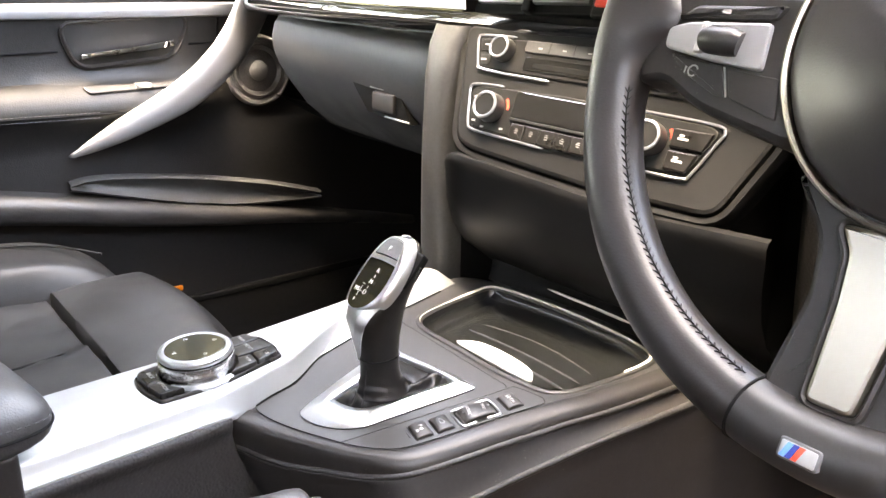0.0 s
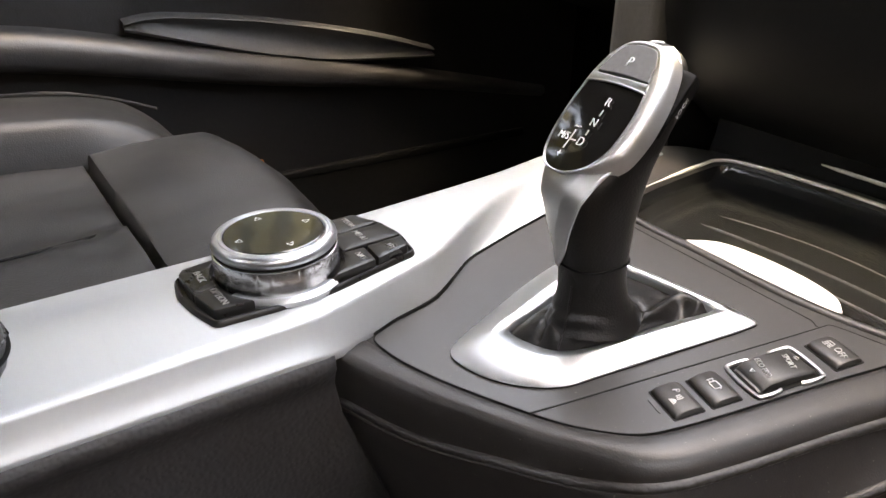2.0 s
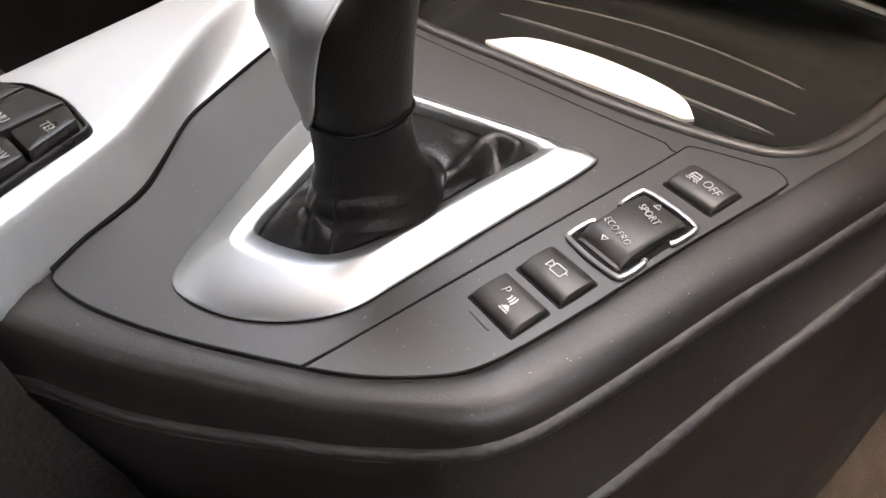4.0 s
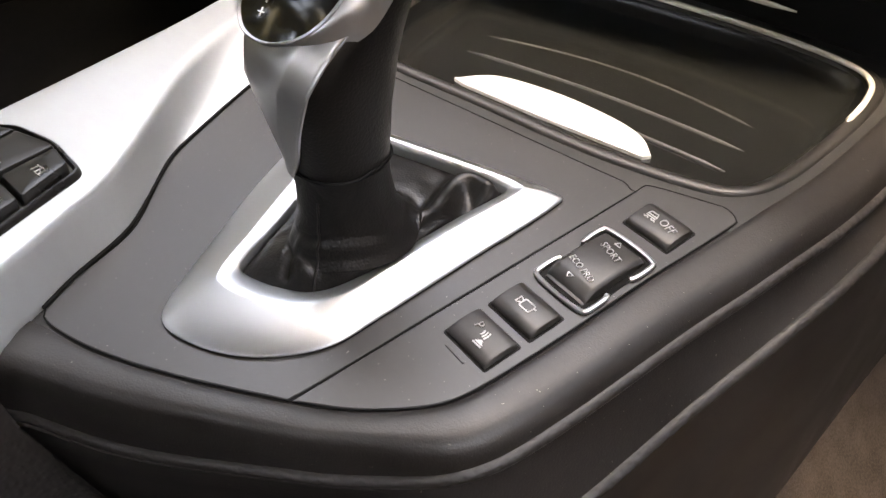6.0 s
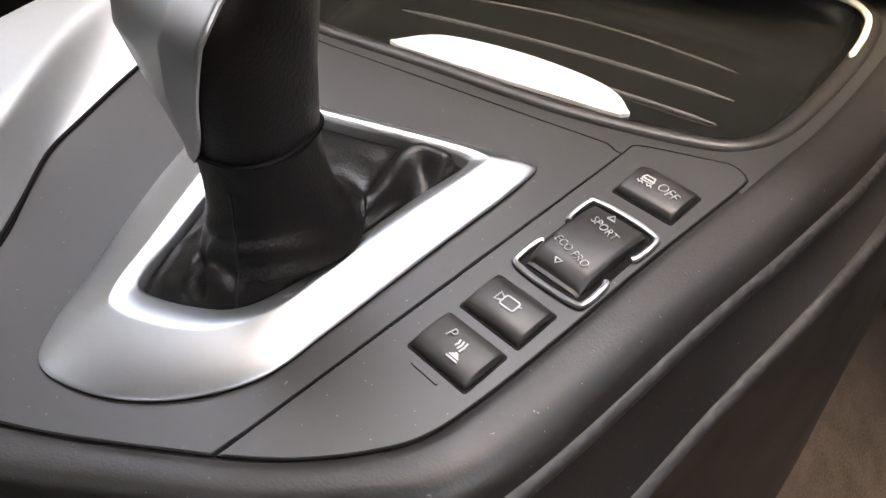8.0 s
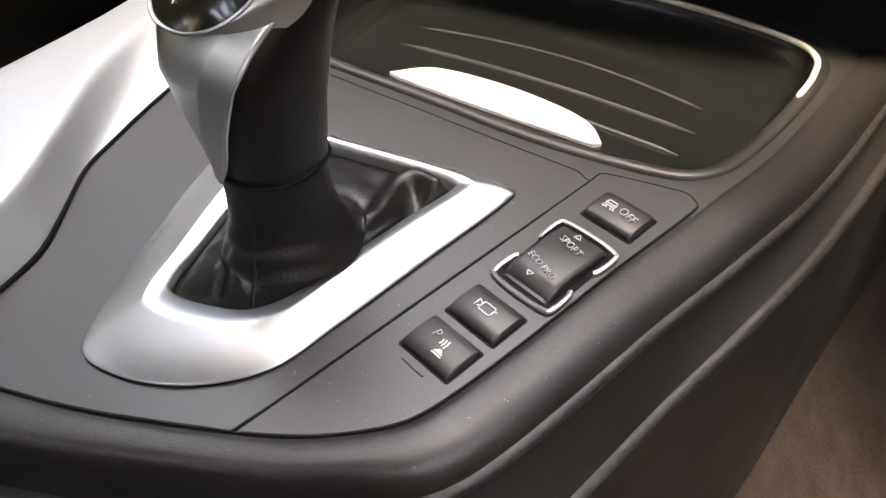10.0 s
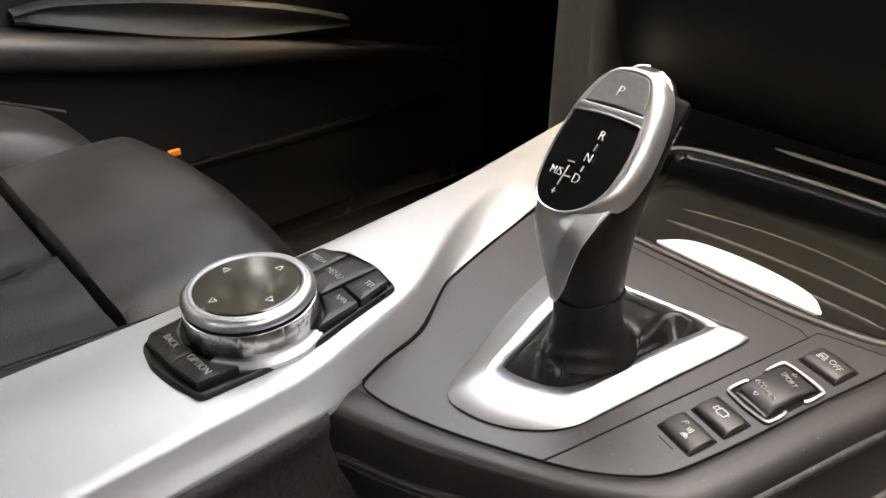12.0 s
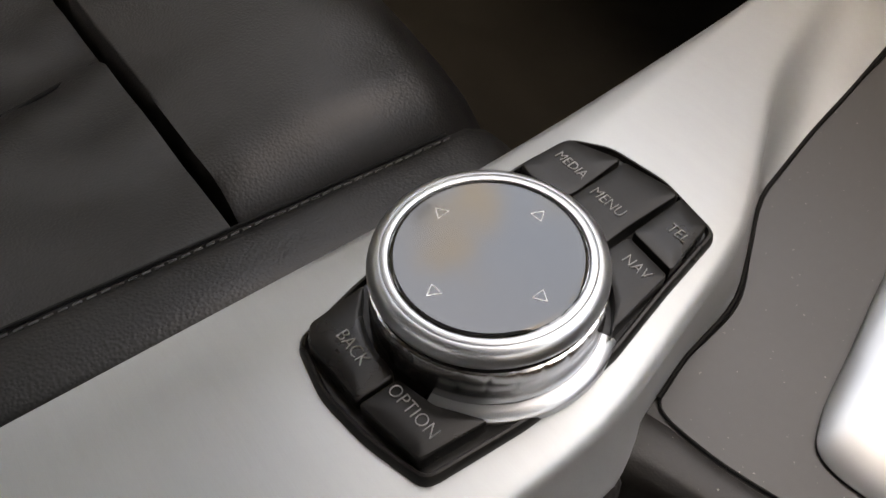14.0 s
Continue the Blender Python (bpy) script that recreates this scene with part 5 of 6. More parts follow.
        rows.append([(-0.795, y, a + 0.006), (-0.790 + 0.55 * p, y, a + 0.003), (-0.790 + 0.92 * p, y, a - 0.10 * w), (-0.790 + p, y, a - 0.35 * w), (-0.790 + 0.97 * p, y, a - 0.75 * w), (-0.790 + 0.80 * p, y, a - w), (-0.795, y, a - w - 0.008)])
    # lighter leather than the panel: grazing light on the ledge put into colour
    part("armrest_ledge", loft(rows, False), M_LEATHER, d, "rolled leather ledge of the door, lighter to stand for grazing light", 60)
    # panel seams, stitched armrest edge and switch surround
    for pts in ([(-0.8035, -0.55, 0.556), (-0.8045, -0.09, 0.559), (-0.8045, -0.016, 0.561)], [(-0.8045, 0.176, 0.5645), (-0.8045, 0.218, 0.566)], [(-0.8035, 0.220, 0.530), (-0.8045, 0.222, 0.566), (-0.802, 0.226, 0.603)]):
        part("panel_seam", tube(pts, 0.0017, 8), M_DARK, d)
    for dz in (0.0, -0.0075):
        bm = bmesh.new()
        for y in np.arange(-0.50, 0.02, 0.006):
            z = 0.4775 + dz + 0.02 * max(0, -y)
            tube([(-0.7605 + 0.25 * dz * (dz < 0) * 0.5, y, z), (-0.7605 + 0.25 * dz * 0.5, y + 0.0042, z)], 0.0007, 5, bm=bm)
        tagged(part("stitching", bm, M_THREAD, d), kind="stuff")
    part("edge_seam", tube([(-0.7615, -0.55, 0.486), (-0.7612, 0.0, 0.4742), (-0.765, 0.12, 0.474)], 0.0014, 8), M_DARK, d)
    def A(y, v, h):
        q = Vector((-0.7795, y, 0.5065)) + Vector((0.83, 0, -0.55)) * v + Vector((0.55, 0, 0.83)) * h
        return tuple(q)
    part("switch_surround", plate(rpoly([(0.005, -0.008), (0.140, -0.006), (0.155, 0.004), (0.012, 0.009)], 0.006), A, -0.004, 0.0032, 0.0015), M_SOFT, d, "smooth black switch surround")
    part("window_switch", rbox(-0.790, -0.770, 0.080, 0.102, 0.506, 0.513, 0.002), M_SHELL, d, "small silver-edged window switch")
    part("reflector", rbox(-0.778, -0.772, 0.106, 0.122, 0.176, 0.185, 0.002), M_ORANGE, d, "small orange reflector")
    part("lower_strip", rbox(-0.776, -0.766, 0.05, 0.55, 0.150, 0.164, 0.004), M_DARK, d)


passenger_door()


# ---- dashboard ----
def dashboard():
    d = thing("dashboard", "dark grey dashboard with silver strip and glove box", "dashboard")
    part("top_pad", loft([[(x, y, z) for y, z in ((0.215, 0.668), (0.205, 0.68), (0.215, 0.70), (0.35, 0.715), (0.7, 0.70), (0.99, 0.66))] for x in np.linspace(-0.79, 0.79, 12)], False), M_GREY, d, "grained dark dashboard top", 50, solid=0.01)
    # curved trim: gloss black below, silver above
    def line(x):
        return 0.212 + 0.30 * max(0.0, x + 0.16) ** 1.3 if x > -0.16 else 0.212 + 0.10 * max(0, -x - 0.45)
    xs = np.linspace(-0.775, 0.16, 40)
    part("gloss_strip", loft([[(x, line(x) + a, z + 0.004 * (x + 0.3)) for a, z in ((0.06, 0.614), (0.006, 0.616), (0.0, 0.622), (-0.002, 0.630), (0.002, 0.640))] for x in xs], False), M_GLOSS, d, "piano black dashboard strip", 50)
    part("chrome_line", tube([(x, line(x) - 0.0025, 0.6405 + 0.004 * (x + 0.3)) for x in xs if x < -0.165], 0.0013, 6), M_CHROME, d, "thin chrome line")
    part("silver_strip", loft([[(x, line(x) + a, z + 0.004 * (x + 0.3)) for a, z in ((0.001, 0.642), (0.000, 0.650), (0.004, 0.664), (0.012, 0.672), (0.03, 0.676))] for x in xs if x < -0.165], False), M_SILVER, d, "brushed silver dashboard strip", 50)
    # glove box
    rows = []
    for x in np.linspace(-0.64, -0.268, 22):
        s = max(0, (x + 0.30) / 0.032) ** 2 * 0.008
        t = (x + 0.62) / 0.35
        rows.append([(x, y + s, z - 0.010 * t) for y, z in ((0.30, 0.614), (0.262, 0.616), (0.248, 0.612), (0.241, 0.604), (0.236, 0.585), (0.238, 0.565 - 0.018 * t), (0.246, 0.545 - 0.02 * t), (0.262, 0.52 - 0.02 * t), (0.290, 0.485), (0.33, 0.45))])
    gb = part("glove_box", loft(rows, False), M_GLOVE, d, "grained dark grey glove box lid", 50)
    # no hollow here: a near-black solid stands for the recess's shade
    part("latch_recess", loft([[(x, y, z) for x, z in ((-0.443, 0.554), (-0.377, 0.550), (-0.328, 0.540), (-0.304, 0.506), (-0.358, 0.507), (-0.397, 0.511))] for y in (0.275, 0.2405)], True, True, True), M_DARK, gb, "near-black solid that stands for the shaded latch recess")
    part("latch", tube([(-0.389, 0.2405, 0.542), (-0.340, 0.2405, 0.541)], 0.0015, 8), M_SHELL, gb, "grey latch pull")
    part("latch", tube([(-0.358, 0.2402, 0.5090), (-0.308, 0.2402, 0.5080)], 0.0012, 8), M_SHELL, gb)
    part("latch_pull", rbox(-0.382, -0.335, 0.236, 0.246, 0.514, 0.538, 0.003), M_BUTTON, gb, "glossy black latch pull")
    # shade under the dashboard is put into this lining's colour
    part("footwell_cover", loft([[(x, y, z) for y, z in ((0.31, 0.48), (0.45, 0.40), (0.8, 0.30), (0.98, 0.10))] for x in (-0.79, -0.2)], False), M_DARK, d, "near-black footwell lining, shade put into its colour")
    # upright side cheek between glove box and stack
    rows = []
    for z, x0, x1, y in ((0.628, -0.215, -0.165, 0.200), (0.610, -0.213, -0.166, 0.190), (0.58, -0.212, -0.168, 0.184), (0.50, -0.217, -0.171, 0.184), (0.43, -0.223, -0.176, 0.188), (0.37, -0.230, -0.182, 0.194), (0.30, -0.236, -0.186, 0.20), (0.0, -0.25, -0.19, 0.22)):
        rows.append([(x0 - 0.004, y + 0.20, z), (x0 - 0.002, y + 0.02, z), (x0 + 0.004, y + 0.004, z), (x0 + 0.012, y, z), (x1 - 0.008, y - 0.002, z), (x1 - 0.002, y + 0.002, z), (x1, y + 0.010, z), (x1 + 0.004, y + 0.20, z)])
    part("side_cheek", loft(rows, False), M_GREY, d, "grained grey side cheek of the centre stack", 50)
    # stack face and the curved piece under it
    o = ccw(rpoly([(-0.036, 0.104), (-0.022, 0.045), (-0.0105, -0.006), (0.0055, -0.0160), (0.080, -0.0245), (0.157, -0.0320), (0.256, -0.0345), (0.288, 0.036), (0.285, 0.104)], 0.014))
    part("stack_face", plate(o, K, -0.03, 0.0, 0.004), M_STACK, d, "satin grey centre stack face", 40)
    nn = normals2(o)
    low = loft([[K(x, y, h) for x, y in o + nn * e] for e, h in ((0.001, -0.004), (0.006, -0.003), (0.009, -0.008), (0.008, -0.016), (0.000, -0.05))])
    part("stack_surround", low, M_COVER, d, "soft black surround of the stack", 50)
    rows = []
    for x in np.linspace(-0.034, 0.30, 40):
        b = -0.020 - 0.020 * min(1, max(0, x / 0.2))
        turn = 0.020 * max(0.0, 1 - (x + 0.030) / 0.035) ** 2
        rows.append([K(x, b + v, h - turn) for v, h in ((0.0, -0.006), (-0.004, -0.001), (-0.010, -0.001), (-0.016, -0.006), (-0.040, -0.020), (-0.060, -0.040), (-0.076, -0.070), (-0.088, -0.13))])
    part("lower_cover", loft(rows, False), M_COVER, d, "soft black cover below the stack", 50)
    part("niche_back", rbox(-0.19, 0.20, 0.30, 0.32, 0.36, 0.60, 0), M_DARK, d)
    # driver's side of the stack and knee panel
    rows = []
    for x, y in ((0.150, 0.300), (0.165, 0.265), (0.18, 0.248), (0.22, 0.235), (0.45, 0.225), (0.79, 0.23)):
        rows.append([(x, y - 0.02, 0.66), (x, y, 0.56), (x, y + 0.006, 0.50), (x, y + 0.014, 0.44), (x, y + 0.026, 0.36), (x, y + 0.06, 0.28), (x, y + 0.2, 0.24)])
    part("knee_panel", loft(rows, False), M_GRAIN, d, "grained black panel below the steering wheel", 50)
    # vents above the strip
    v = part("air_vent", plate(rpoly([(-0.036, 0.116), (0.098, 0.120), (0.098, 0.172), (-0.036, 0.172)], 0.006), K, -0.03, -0.004, 0.002), M_DARK, d, "black slatted air vent")
    for k in range(4):
        y = 0.131 + 0.010 * k
        part("slat", plate(rpoly([(-0.030, y - 0.005), (0.094, y - 0.002), (0.094, y + 0.003), (-0.030, y)], 0.001), K, -0.004, 0.002, 0.001), M_SHELL if k == 0 else M_STACK, v)
    part("vent_divider", plate(rpoly([(0.024, 0.118), (0.034, 0.118), (0.034, 0.172), (0.024, 0.172)], 0.003), K, -0.02, 0.004, 0.002), M_STACK, d)
    part("vent_divider", plate(rpoly([(0.099, 0.116), (0.130, 0.116), (0.130, 0.172), (0.099, 0.172)], 0.003), K, -0.02, 0.004, 0.002), M_STACK, d)
    part("hazard_switch", plate(rpoly([(0.102, 0.1245), (0.122, 0.1245), (0.122, 0.134), (0.102, 0.134)], 0.002), K, 0.003, 0.006, 0.001), M_RED, d, "red hazard light switch")


dashboard()


def dial(name, parent, x, y, r, height, label):
    """A round knob with a bright face ring on the stack."""
    m = on_surface(K, x, y, 0.001)
    k = part(name, spin([(r * 0.96, 0), (r, 0.002), (r * 0.97, height * 0.8), (r * 0.90, height)], 40), M_BUTTON, parent, label, 35, m)
    part("face_ring", spin([(r * 0.92, height - 0.001), (r * 0.90, height + 0.0010), (r * 0.80, height + 0.0014), (r * 0.74, height + 0.0004)], 40, cap=False), M_BEZEL, k, "bright face ring", 40, m)
    part("face", spin([(r * 0.76, height - 0.0005), (r * 0.74, height + 0.0003), (r * 0.2, height + 0.0003)], 32), M_STACK, k, place=m)
    return k


def audio_unit():
    a = thing("audio_unit", "black car audio unit with chrome corner trim", "car radio")
    part("face", plate(rpoly([(-0.0118, 0.0905), (-0.0030, 0.0630), (0.006, 0.0605), (0.235, 0.0520), (0.248, 0.058), (0.256, 0.088), (0.24, 0.0915)], 0.004), K, -0.004, 0.0022, 0.001), M_STACK, a, "black front plate")
    part("chrome_corner", tube([K(x, y, 0.0022) for x, y in cr([(0.030, 0.0930), (-0.008, 0.0928), (-0.0138, 0.0905), (-0.0125, 0.083), (-0.0062, 0.0645), (-0.0020, 0.0605), (0.030, 0.0575), (0.078, 0.0550)], 6, False)],
                               [0.0003] + [0.0012] * 41 + [0.0003], 8), M_BEZEL, a, "bright chrome corner trim")
    dial("volume_knob", a, 0.0205, 0.0795, 0.0115, 0.012, "black volume knob with chrome ring")
    part("key_strip", plate(rpoly([(0.043, 0.0795), (0.235, 0.0740), (0.238, 0.0865), (0.043, 0.0905)], 0.002), K, 0.002, 0.0040, 0.001), M_GREY, a, "grey preset key strip")
    for i in range(6):
        x = 0.058 + 0.026 * i
        part("key_mark", strokes([[(x, 0.0836 - 0.0005 * i), (x + 0.004, 0.0835 - 0.0005 * i)]], 0.0012, K, 0.0041), M_WHITE, a)
        part("key_gap", strokes([[(x + 0.012, 0.0792 - 0.0006 * i), (x + 0.012, 0.0890 - 0.0006 * i)]], 0.0005, K, 0.0040), M_DARK, a)
    part("disc_slot", plate(rpoly([(0.046, 0.0625), (0.200, 0.0560), (0.202, 0.0695), (0.046, 0.0755)], 0.002), K, 0.001, 0.0032, 0.001), M_GLOSS, a, "glossy disc slot surround")
    part("slot", plate(rpoly([(0.056, 0.0650), (0.185, 0.0595), (0.186, 0.0650), (0.056, 0.0700)], 0.001), K, 0.002, 0.0036, 0.0003), M_DARK, a)
    for y in (0.0835, 0.0690):
        part("side_key", plate(rpoly([(-0.0088 + (0.09 - y) * 0.3, y - 0.005), (0.0065, y - 0.006), (0.0065, y + 0.005), (-0.0095 + (0.09 - y) * 0.3, y + 0.005)], 0.001), K, 0.002, 0.0036, 0.0006), M_STACK, a)
        part("key_mark", strokes([[(-0.003, y), (0.003, y)]], 0.0014, K, 0.0038), M_WHITE, a)


def climate_unit():
    c = thing("climate_unit", "black climate control unit with two dials and chrome frame", "climate control")
    body = rpoly([(-0.0035, 0.0405), (0.0050, 0.0065), (0.014, 0.0035), (0.090, -0.0025), (0.225, -0.0070), (0.243, 0.0290), (0.236, 0.0345), (0.10, 0.0435), (0.006, 0.0440)], 0.005)
    part("face", plate(body, K, -0.004, 0.0022, 0.001), M_STACK, c, "black front plate")
    part("chrome_frame", tube([K(x, y, 0.0022) for x, y in cr([(0.032, 0.0455), (0.002, 0.0452), (-0.0060, 0.0420), (-0.0040, 0.0310), (0.0022, 0.0085), (0.0080, 0.0022), (0.030, -0.0005), (0.092, -0.0052)], 6, False)],
                              [0.0003] + [0.0012] * 41 + [0.0003], 8), M_BEZEL, c, "bright chrome corner trim")
    part("chrome_frame", tube([K(x, y, 0.0022) for x, y in cr([(0.170, 0.0400), (0.236, 0.0362), (0.2465, 0.0310), (0.2430, 0.0220), (0.2290, -0.0060), (0.2240, -0.0095), (0.205, -0.0095), (0.185, -0.0085)], 6, False)],
                              [0.0003] + [0.0012] * 41 + [0.0003], 8), M_BEZEL, c, "bright chrome corner trim")
    for x, y in ((0.0256, 0.0236), (0.1890, 0.0175)):
        part("warm_arc", strokes([[(x + 0.0175 * math.cos(t), y + 0.0175 * math.sin(t)) for t in np.linspace(0.05, 0.65, 9)]], 0.0024, K, 0.0022), M_RED, c, "red warm marking")
        dial("temperature_dial", c, x, y, 0.0140, 0.014, "black temperature dial with bright ring")
    part("display", plate(rpoly([(0.049, 0.0180), (0.160, 0.0125), (0.160, 0.0375), (0.049, 0.0425)], 0.002), K, 0.001, 0.0038, 0.0008), M_GLOSS, c, "glossy black display")
    part("display_base", plate(rpoly([(0.049, 0.0150), (0.160, 0.0095), (0.160, 0.0122), (0.049, 0.0178)], 0.0008), K, 0.001, 0.0042, 0.0006), M_STACK, c, "dark bar below the display")
    for i in range(7):
        x = 0.0525 + 0.0165 * i
        y = 0.0060 - 0.0009 * i
        k = part("key", plate(rpoly([(x, y - 0.0075), (x + 0.0155, y - 0.0083), (x + 0.0155, y + 0.0062), (x, y + 0.0070)], 0.0010), K, 0.001, 0.0036, 0.0008), M_KEY, c, "black key with white mark")
        part("mark", strokes([[(x + 0.0055, y + 0.0005), (x + 0.0095, y + 0.0003)], [(x + 0.0060, y - 0.0014), (x + 0.0090, y - 0.0016)], [(x + 0.0065, y + 0.0022), (x + 0.0088, y + 0.0020)]], 0.0006, K, 0.0037), M_WHITE, k)
    for y in (0.0200, 0.0020):
        o = y * 0.48
        k = part("key", plate(rpoly([(0.206, y - 0.0060), (0.2240 + o, y - 0.0072), (0.2300 + o, y + 0.0082), (0.206, y + 0.0090)], 0.0015), K, 0.001, 0.0048, 0.001), M_KEY, c, "black key with white mark")
        part("mark", strokes([[(0.212, y + 0.001), (0.221, y + 0.0005)], [(0.213, y + 0.0035), (0.217, y + 0.0033)]], 0.0018, K, 0.0049), M_WHITE, k)
    for x, y in ((0.004, 0.0330), (0.0085, 0.0105), (0.020, 0.0055), (0.042, 0.0060)):
        part("mark", strokes([[(x - 0.002, y), (x + 0.002, y)]], 0.0016, K, 0.0024), M_WHITE, c)


audio_unit()
climate_unit()


# ---- steering wheel ----
WC, WT = Vector((0.331, 0.056, 0.647)), radians(20.7)
WV = Vector((0, math.sin(WT), math.cos(WT)))
WN = Vector((1, 0, 0)).cross(WV)


def W(x, y, h=0.0):
    return tuple(WC + Vector((1, 0, 0)) * x + WV * y + WN * h)


def steering_wheel():
    w = thing("steering_wheel", "black leather sport steering wheel with silver spokes", "steering wheel")
    R = 0.1705
    def arc(a0, a1, n, r=R):
        return [(r * math.cos(radians(a)), r * math.sin(radians(a))) for a in np.linspace(a0, a1, n)]
    def rim(a0, a1, n, grow=0.0):
        rings = []
        for a in np.linspace(a0, a1, n):
            ca, sa = math.cos(radians(a)), math.sin(radians(a))
            thumb = 0.0020 * math.exp(-((a - 176) / 11) ** 2) + 0.0020 * math.exp(-((a - 364) / 11) ** 2)
            ring = []
            for t in np.arange(24) * 2 * math.pi / 24:
                rr = 0.0160 + grow + thumb
                # the leather widens inwards where the side spokes join
                lobe = 1 + (1.15 * math.exp(-((a - 177) / 8) ** 2) + 1.15 * math.exp(-((a - 363) / 8) ** 2)) * max(0.0, -math.cos(t))
                ring.append(W((R + rr * lobe * math.cos(t)) * ca, (R + rr * lobe * math.cos(t)) * sa, rr * 1.10 * math.sin(t)))
            rings.append(ring)
        return loft(rings, True, True, True)
    part("rim", rim(-78, 258, 220), M_WHEEL, w, "smooth black leather rim", 60)
    part("lower_rim", rim(258.4, 281.6, 14, 0.0004), M_BUTTON, w, "black plastic lower rim section", 60)
    for a in (258.2, 281.8):
        part("rim_seam", tube([W((R + 0.0166 * math.cos(t)) * math.cos(radians(a)), (R + 0.0166 * math.cos(t)) * math.sin(radians(a)), 0.0182 * math.sin(t)) for t in np.arange(24) * 2 * math.pi / 24], 0.0008, 6, True), M_DARK, w)
    # crossed lacing along the inner side of the rim
    def on_rim(a, t, up=0.0):
        ca, sa = math.cos(radians(a)), math.sin(radians(a))
        rr = 0.0161 + up + 0.0020 * math.exp(-((a - 176) / 11) ** 2)
        return Vector(W((R + rr * math.cos(t)) * ca, (R + rr * math.cos(t)) * sa, rr * 1.10 * math.sin(t)))
    part("lacing_groove", tube([on_rim(a, 2.62) for a in np.linspace(191, 256, 60)], 0.0004, 6), M_DARK, w)
    bm = bmesh.new()
    for a in np.arange(192, 255, 1.6):
        for t0, t1 in ((2.49, 2.62), (2.75, 2.62)):
            tube([on_rim(a, t0), on_rim(a + 0.5, (t0 + t1) / 2, 0.0003), on_rim(a + 1.0, t1, 0.0001)], [0.0002, 0.0004, 0.0003], 6, bm=bm)
    tagged(part("lacing", bm, M_COVER, w, "black crossed lacing of the leather rim"), kind="stuff")
    # side spokes and switch pods
    for sx in (1, -1):
        def S(x, y, h):
            return W(sx * x, y, h)
        o = rpoly([(-0.160, 0.030), (-0.128, 0.0220), (-0.060, 0.0240), (-0.052, -0.0500), (-0.085, -0.0430), (-0.112, -0.0370), (-0.136, -0.0240), (-0.152, -0.0300)], 0.010)
        part("spoke", plate(o, S, -0.016, 0.0072, 0.004), M_SOFT, w, "black moulded spoke", 45)
        part("switch_bar", plate(rpoly([(-0.1385, -0.0085), (-0.1390, 0.0020), (-0.128, 0.0055), (-0.0815, 0.0075), (-0.0795, -0.0160), (-0.108, -0.0135)], 0.003), S, 0.004, 0.0098, 0.0012), M_PULL, w, "satin silver switch bar")
        part("switch_ring", plate(rpoly([(-0.1190, -0.0105), (-0.1180, 0.0055), (-0.1140, 0.0055), (-0.1140, -0.0105)], 0.001), S, 0.008, 0.0125, 0.001), M_WHITE, w, "white edge of the roller")
        part("thumb_roller", tube([S(-0.114, -0.0035, 0.0105), S(-0.110, -0.0035, 0.0115), S(-0.098, -0.0040, 0.0115), (S(-0.094, -0.0045, 0.0105))], [0.006, 0.0072, 0.0072, 0.006], 16), M_BUTTON, w, "ribbed black thumb roller")
        up = part("switch_key", plate(rpoly([(-0.136, 0.0065), (-0.126, 0.0145), (-0.076, 0.0160), (-0.0805, 0.0090)], 0.002), S, 0.004, 0.0100, 0.002), M_BUTTON, w, "black upper switch key")
        part("mark", strokes([[(-0.110, 0.0115), (-0.105, 0.0115)]], 0.0022, S, 0.0101), M_GREYPRINT, up)
        lo = part("switch_key", plate(rpoly([(-0.1345, -0.0110), (-0.1240, -0.0200), (-0.1010, -0.0300), (-0.0955, -0.0300), (-0.1015, -0.0150)], 0.002), S, 0.004, 0.0079, 0.0006), M_SOFT, w, "black lower switch key with white mark")
        part("mark", strokes([[(-0.1175 + 0.0028 * math.cos(t), -0.0190 + 0.0028 * math.sin(t)) for t in np.linspace(0.3, 5.4, 10)], [(-0.1222, -0.0170), (-0.1222, -0.0205)]], 0.0009, S, 0.0080), M_GREYPRINT, lo)
        part("key_gap", strokes([[(-0.1005, -0.0155), (-0.0945, -0.0300)]], 0.0010, S, 0.0076), M_SHELL, w)
        part("switch_key", plate(rpoly([(-0.0985, -0.0158), (-0.0930, -0.0305), (-0.0650, -0.0380), (-0.0700, -0.0180), (-0.0800, -0.0175)], 0.002), S, 0.004, 0.0078, 0.0006), M_SOFT, w, "black lower switch key")
    # airbag cover with its bright surround
    hub = cr([(-0.066, 0.020), (-0.0675, -0.006), (-0.061, -0.028), (-0.047, -0.050), (-0.026, -0.066), (0.0, -0.0730), (0.026, -0.066), (0.047, -0.050), (0.061, -0.028), (0.0675, -0.006), (0.066, 0.020), (0.055, 0.045), (0.0, 0.058), (-0.055, 0.045)], 5)
    o = ccw(hub)
    part("hub_surround", loft([[W(x, y, h) for x, y in o + normals2(o) * e] for e, h in ((0.004, -0.012), (0.0036, 0.006), (0.0028, 0.0105), (0.0016, 0.0112), (0.0003, 0.010), (0.0, 0.002))]), M_SPOKE, w, "satin metal hub surround", 45)
    part("airbag_cover", plate(hub * 0.985, W, 0.0, 0.014, 0.006, 0.018), M_WHEEL, w, "domed black airbag cover", 60)
    part("hub_back", tube([W(0, 0, -0.07), W(0, 0, 0.004)], [0.045, 0.062], 32), M_DARK, w)
    part("steering_column", tube([W(0, -0.005, -0.26), W(0, 0, -0.05)], 0.05, 24), M_SOFT, w, "black steering column cover")
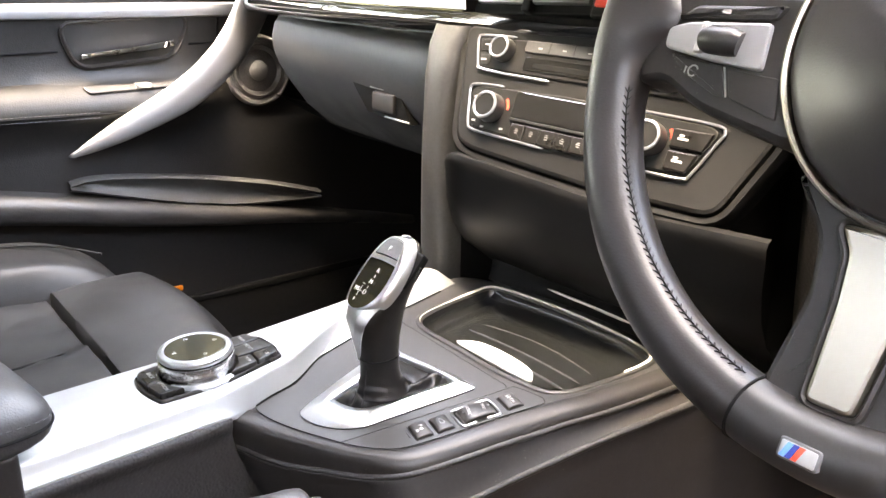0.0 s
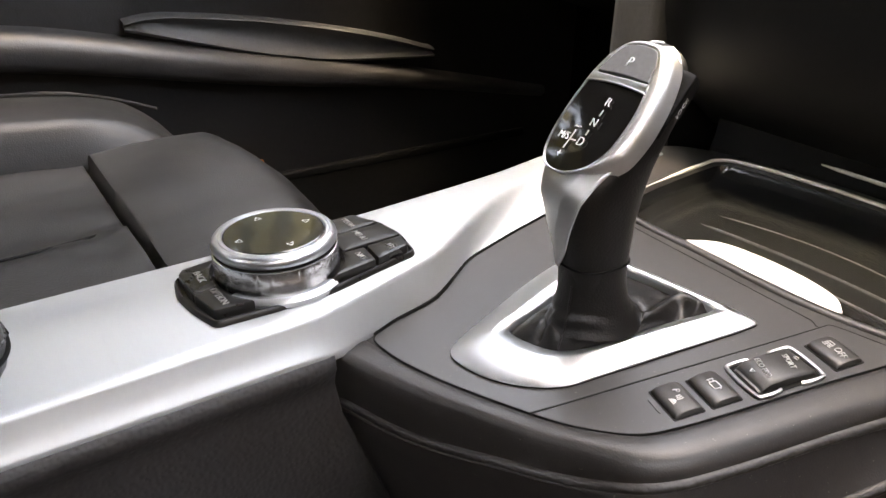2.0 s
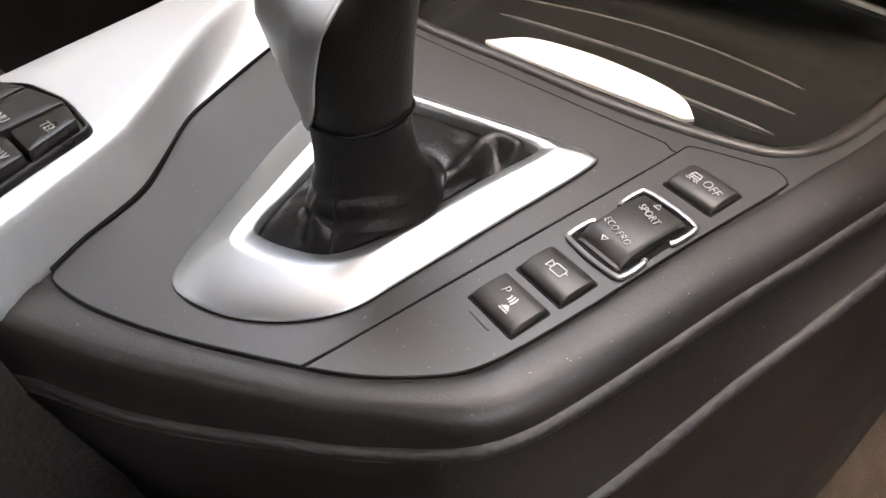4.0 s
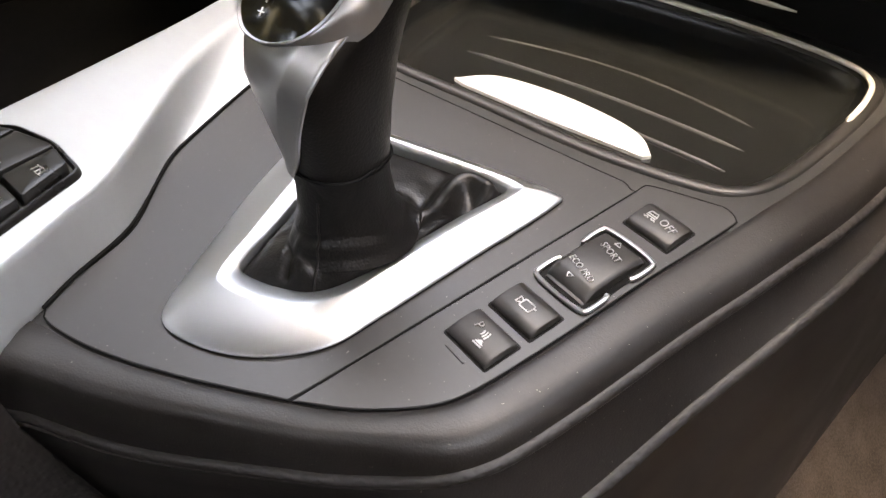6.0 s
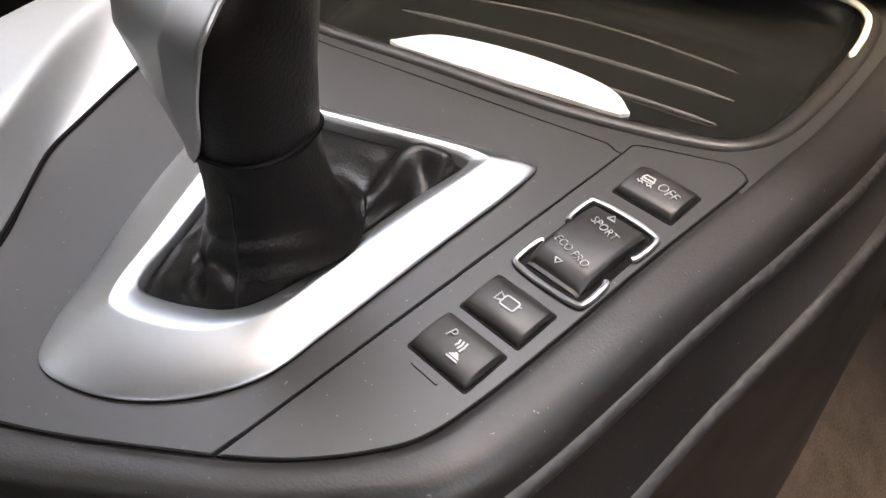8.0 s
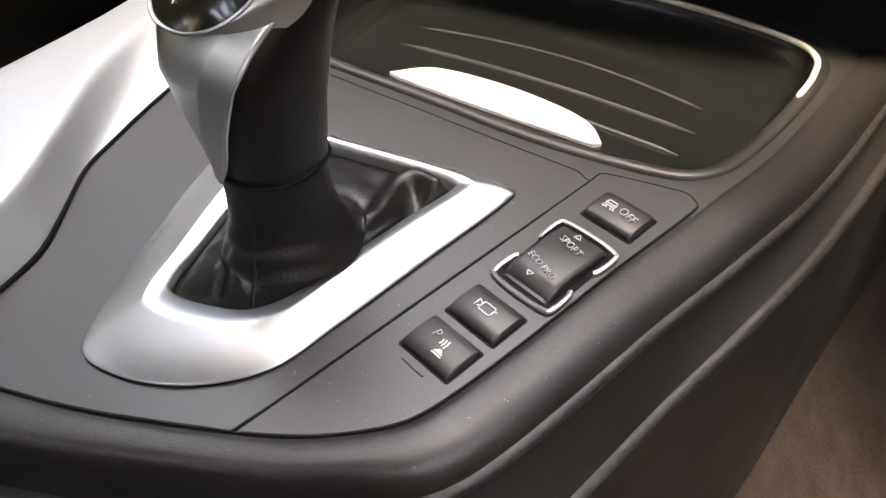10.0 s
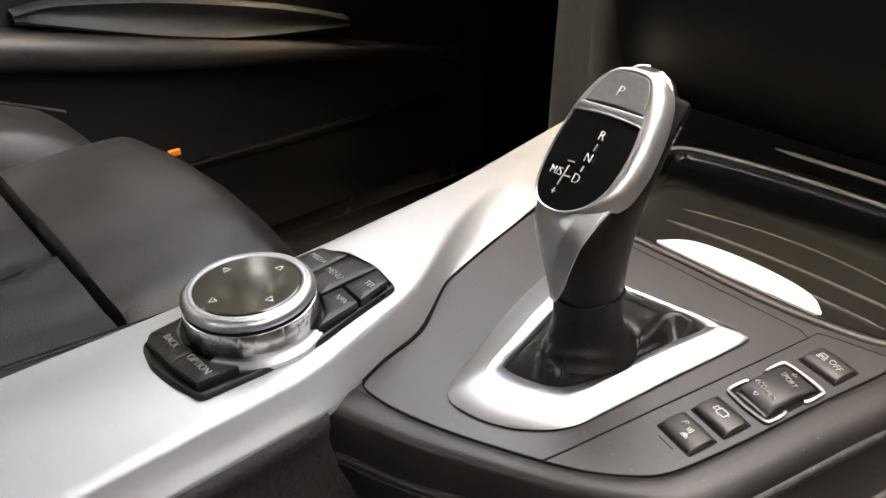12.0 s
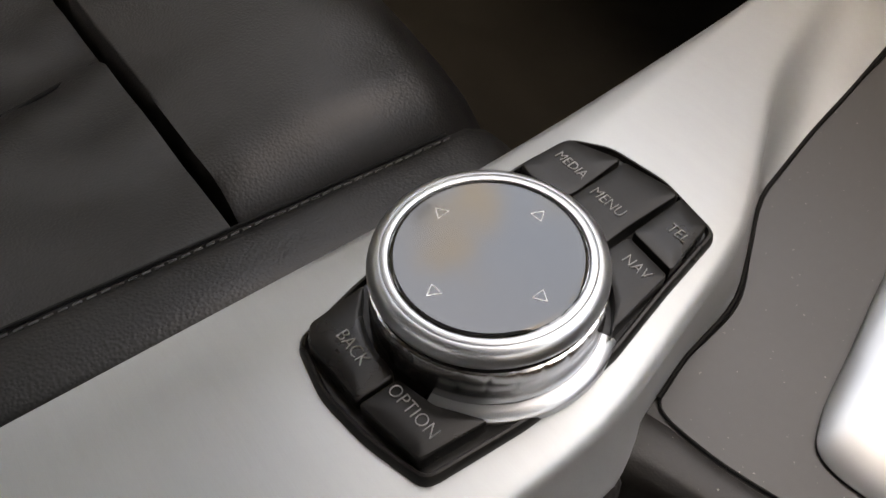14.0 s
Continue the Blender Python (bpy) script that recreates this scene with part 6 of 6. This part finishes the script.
    # lower spoke
    part("lower_spoke", plate(rpoly([(-0.034, -0.158), (-0.0265, -0.110), (-0.030, -0.085), (-0.050, -0.058), (0.050, -0.058), (0.030, -0.085), (0.0265, -0.110), (0.034, -0.158)], 0.006), W, -0.014, 0.004, 0.004), M_SOFT, w, "black moulded lower spoke", 45)
    ins = rpoly([(-0.0105, -0.1530), (0.0105, -0.1530), (0.0150, -0.110), (0.018, -0.085), (0.020, -0.076), (-0.020, -0.076), (-0.0125, -0.088), (-0.0105, -0.110)], 0.004)
    part("spoke_insert", plate(ins, W, 0.002, 0.0085, 0.002), M_SPOKE, w, "champagne metal spoke insert", 40)
    part("insert_frame", loft([[W(x, y, h) for x, y in ccw(ins) + normals2(ccw(ins)) * e] for e, h in ((0.004, 0.002), (0.0036, 0.0065), (0.0020, 0.0075), (0.0006, 0.0060))]), M_SOFT, w, "black edge of the insert", 45)
    b = part("badge", plate(rpoly([(-0.0092, -0.1780), (0.0092, -0.1780), (0.0092, -0.1686), (-0.0092, -0.1686)], 0.002), W, 0.010, 0.0195, 0.001), M_PARK, w, "small silver badge with blue and red stripes")
    part("badge_field", plate(rpoly([(-0.0080, -0.1770), (0.0080, -0.1770), (0.0080, -0.1697), (-0.0080, -0.1697)], 0.0010), W, 0.018, 0.0198, 0.0003), M_PULL, b)
    for i, m in enumerate((M_BLUE, M_NAVY, M_RED)):
        x = -0.0075 + i * 0.0026
        part("stripe", plate([(x, -0.1767), (x + 0.0025, -0.1767), (x + 0.0050, -0.1700), (x + 0.0025, -0.1700)], W, 0.018, 0.0201, 0.0001), m, b)


steering_wheel()


# ---- trees beside the car, mirrored in the gloss parts ----
def tree_mesh(seed, height):
    rng = random.Random(seed)
    trunk = bmesh.new()
    tube([(0, 0, -0.35), (0.05, 0.02, height * 0.2), (-0.04, 0.05, height * 0.45), (0.02, 0, height * 0.8)], [0.16, 0.13, 0.09, 0.03], 10, bm=trunk)
    tips = []
    for i in range(14):
        a, z = i * 2.4 + rng.uniform(-0.4, 0.4), height * rng.uniform(0.12, 0.65)
        r = height * rng.uniform(0.20, 0.36) * (1.15 - z / height)
        tip = Vector((math.cos(a) * r, math.sin(a) * r, z + height * rng.uniform(0.08, 0.2)))
        tube([(0, 0, z), tuple(Vector((0, 0, z)).lerp(tip, 0.5) + Vector((0, 0, 0.05))), tuple(tip)], [0.06, 0.035, 0.012], 6, bm=trunk)
        tips.append(tip)
    crown = bmesh.new()
    centres = tips + [Vector((rng.gauss(0, 0.16), rng.gauss(0, 0.16), rng.uniform(0.35, 0.98))) * height for i in range(14)]
    for c in centres:
        spread = height * rng.uniform(0.06, 0.11)
        for k in range(95):
            p = c + Vector((rng.gauss(0, 1), rng.gauss(0, 1), rng.gauss(0, 0.75))) * spread
            m = Matrix.Rotation(rng.uniform(0, 6.3), 3, "Z") @ Matrix.Rotation(rng.uniform(-1.2, 1.2), 3, "X")
            s = rng.uniform(0.10, 0.22)
            vs = [crown.verts.new(p + m @ Vector(q) * s) for q in ((-0.5, 0, 0), (0, -0.9, 0.15), (0.5, 0, 0), (0, 1.1, 0.1))]
            crown.faces.new(vs)
    return trunk, crown


def trees():
    first = []
    for seed, h in ((3, 5.6), (8, 6.6)):
        t = thing("tree", "leafy green broadleaf tree beside the parked car", "tree", group="trees beside the car")
        trunk, crown = tree_mesh(seed, h)
        part("trunk", trunk, M_BARK, t)
        part("crown", crown, M_LEAF, t, "uneven green leaf crown")
        first.append(t)
    spots = [(-6.2, -2.2), (-5.6, 0.6), (-6.4, 3.2), (-5.8, 5.8), (-3.6, 8.6), (-6.8, -4.8), (-8.6, 1.8), (-8.4, -1.0)]
    for i, (x, y) in enumerate(spots):
        place = Matrix.Translation((x, y, 0)) @ Matrix.Rotation(i * 1.7, 4, "Z")
        if i < 2:
            first[i].matrix_world = place
        else:
            copy_thing(first[i % 2], place)


trees()
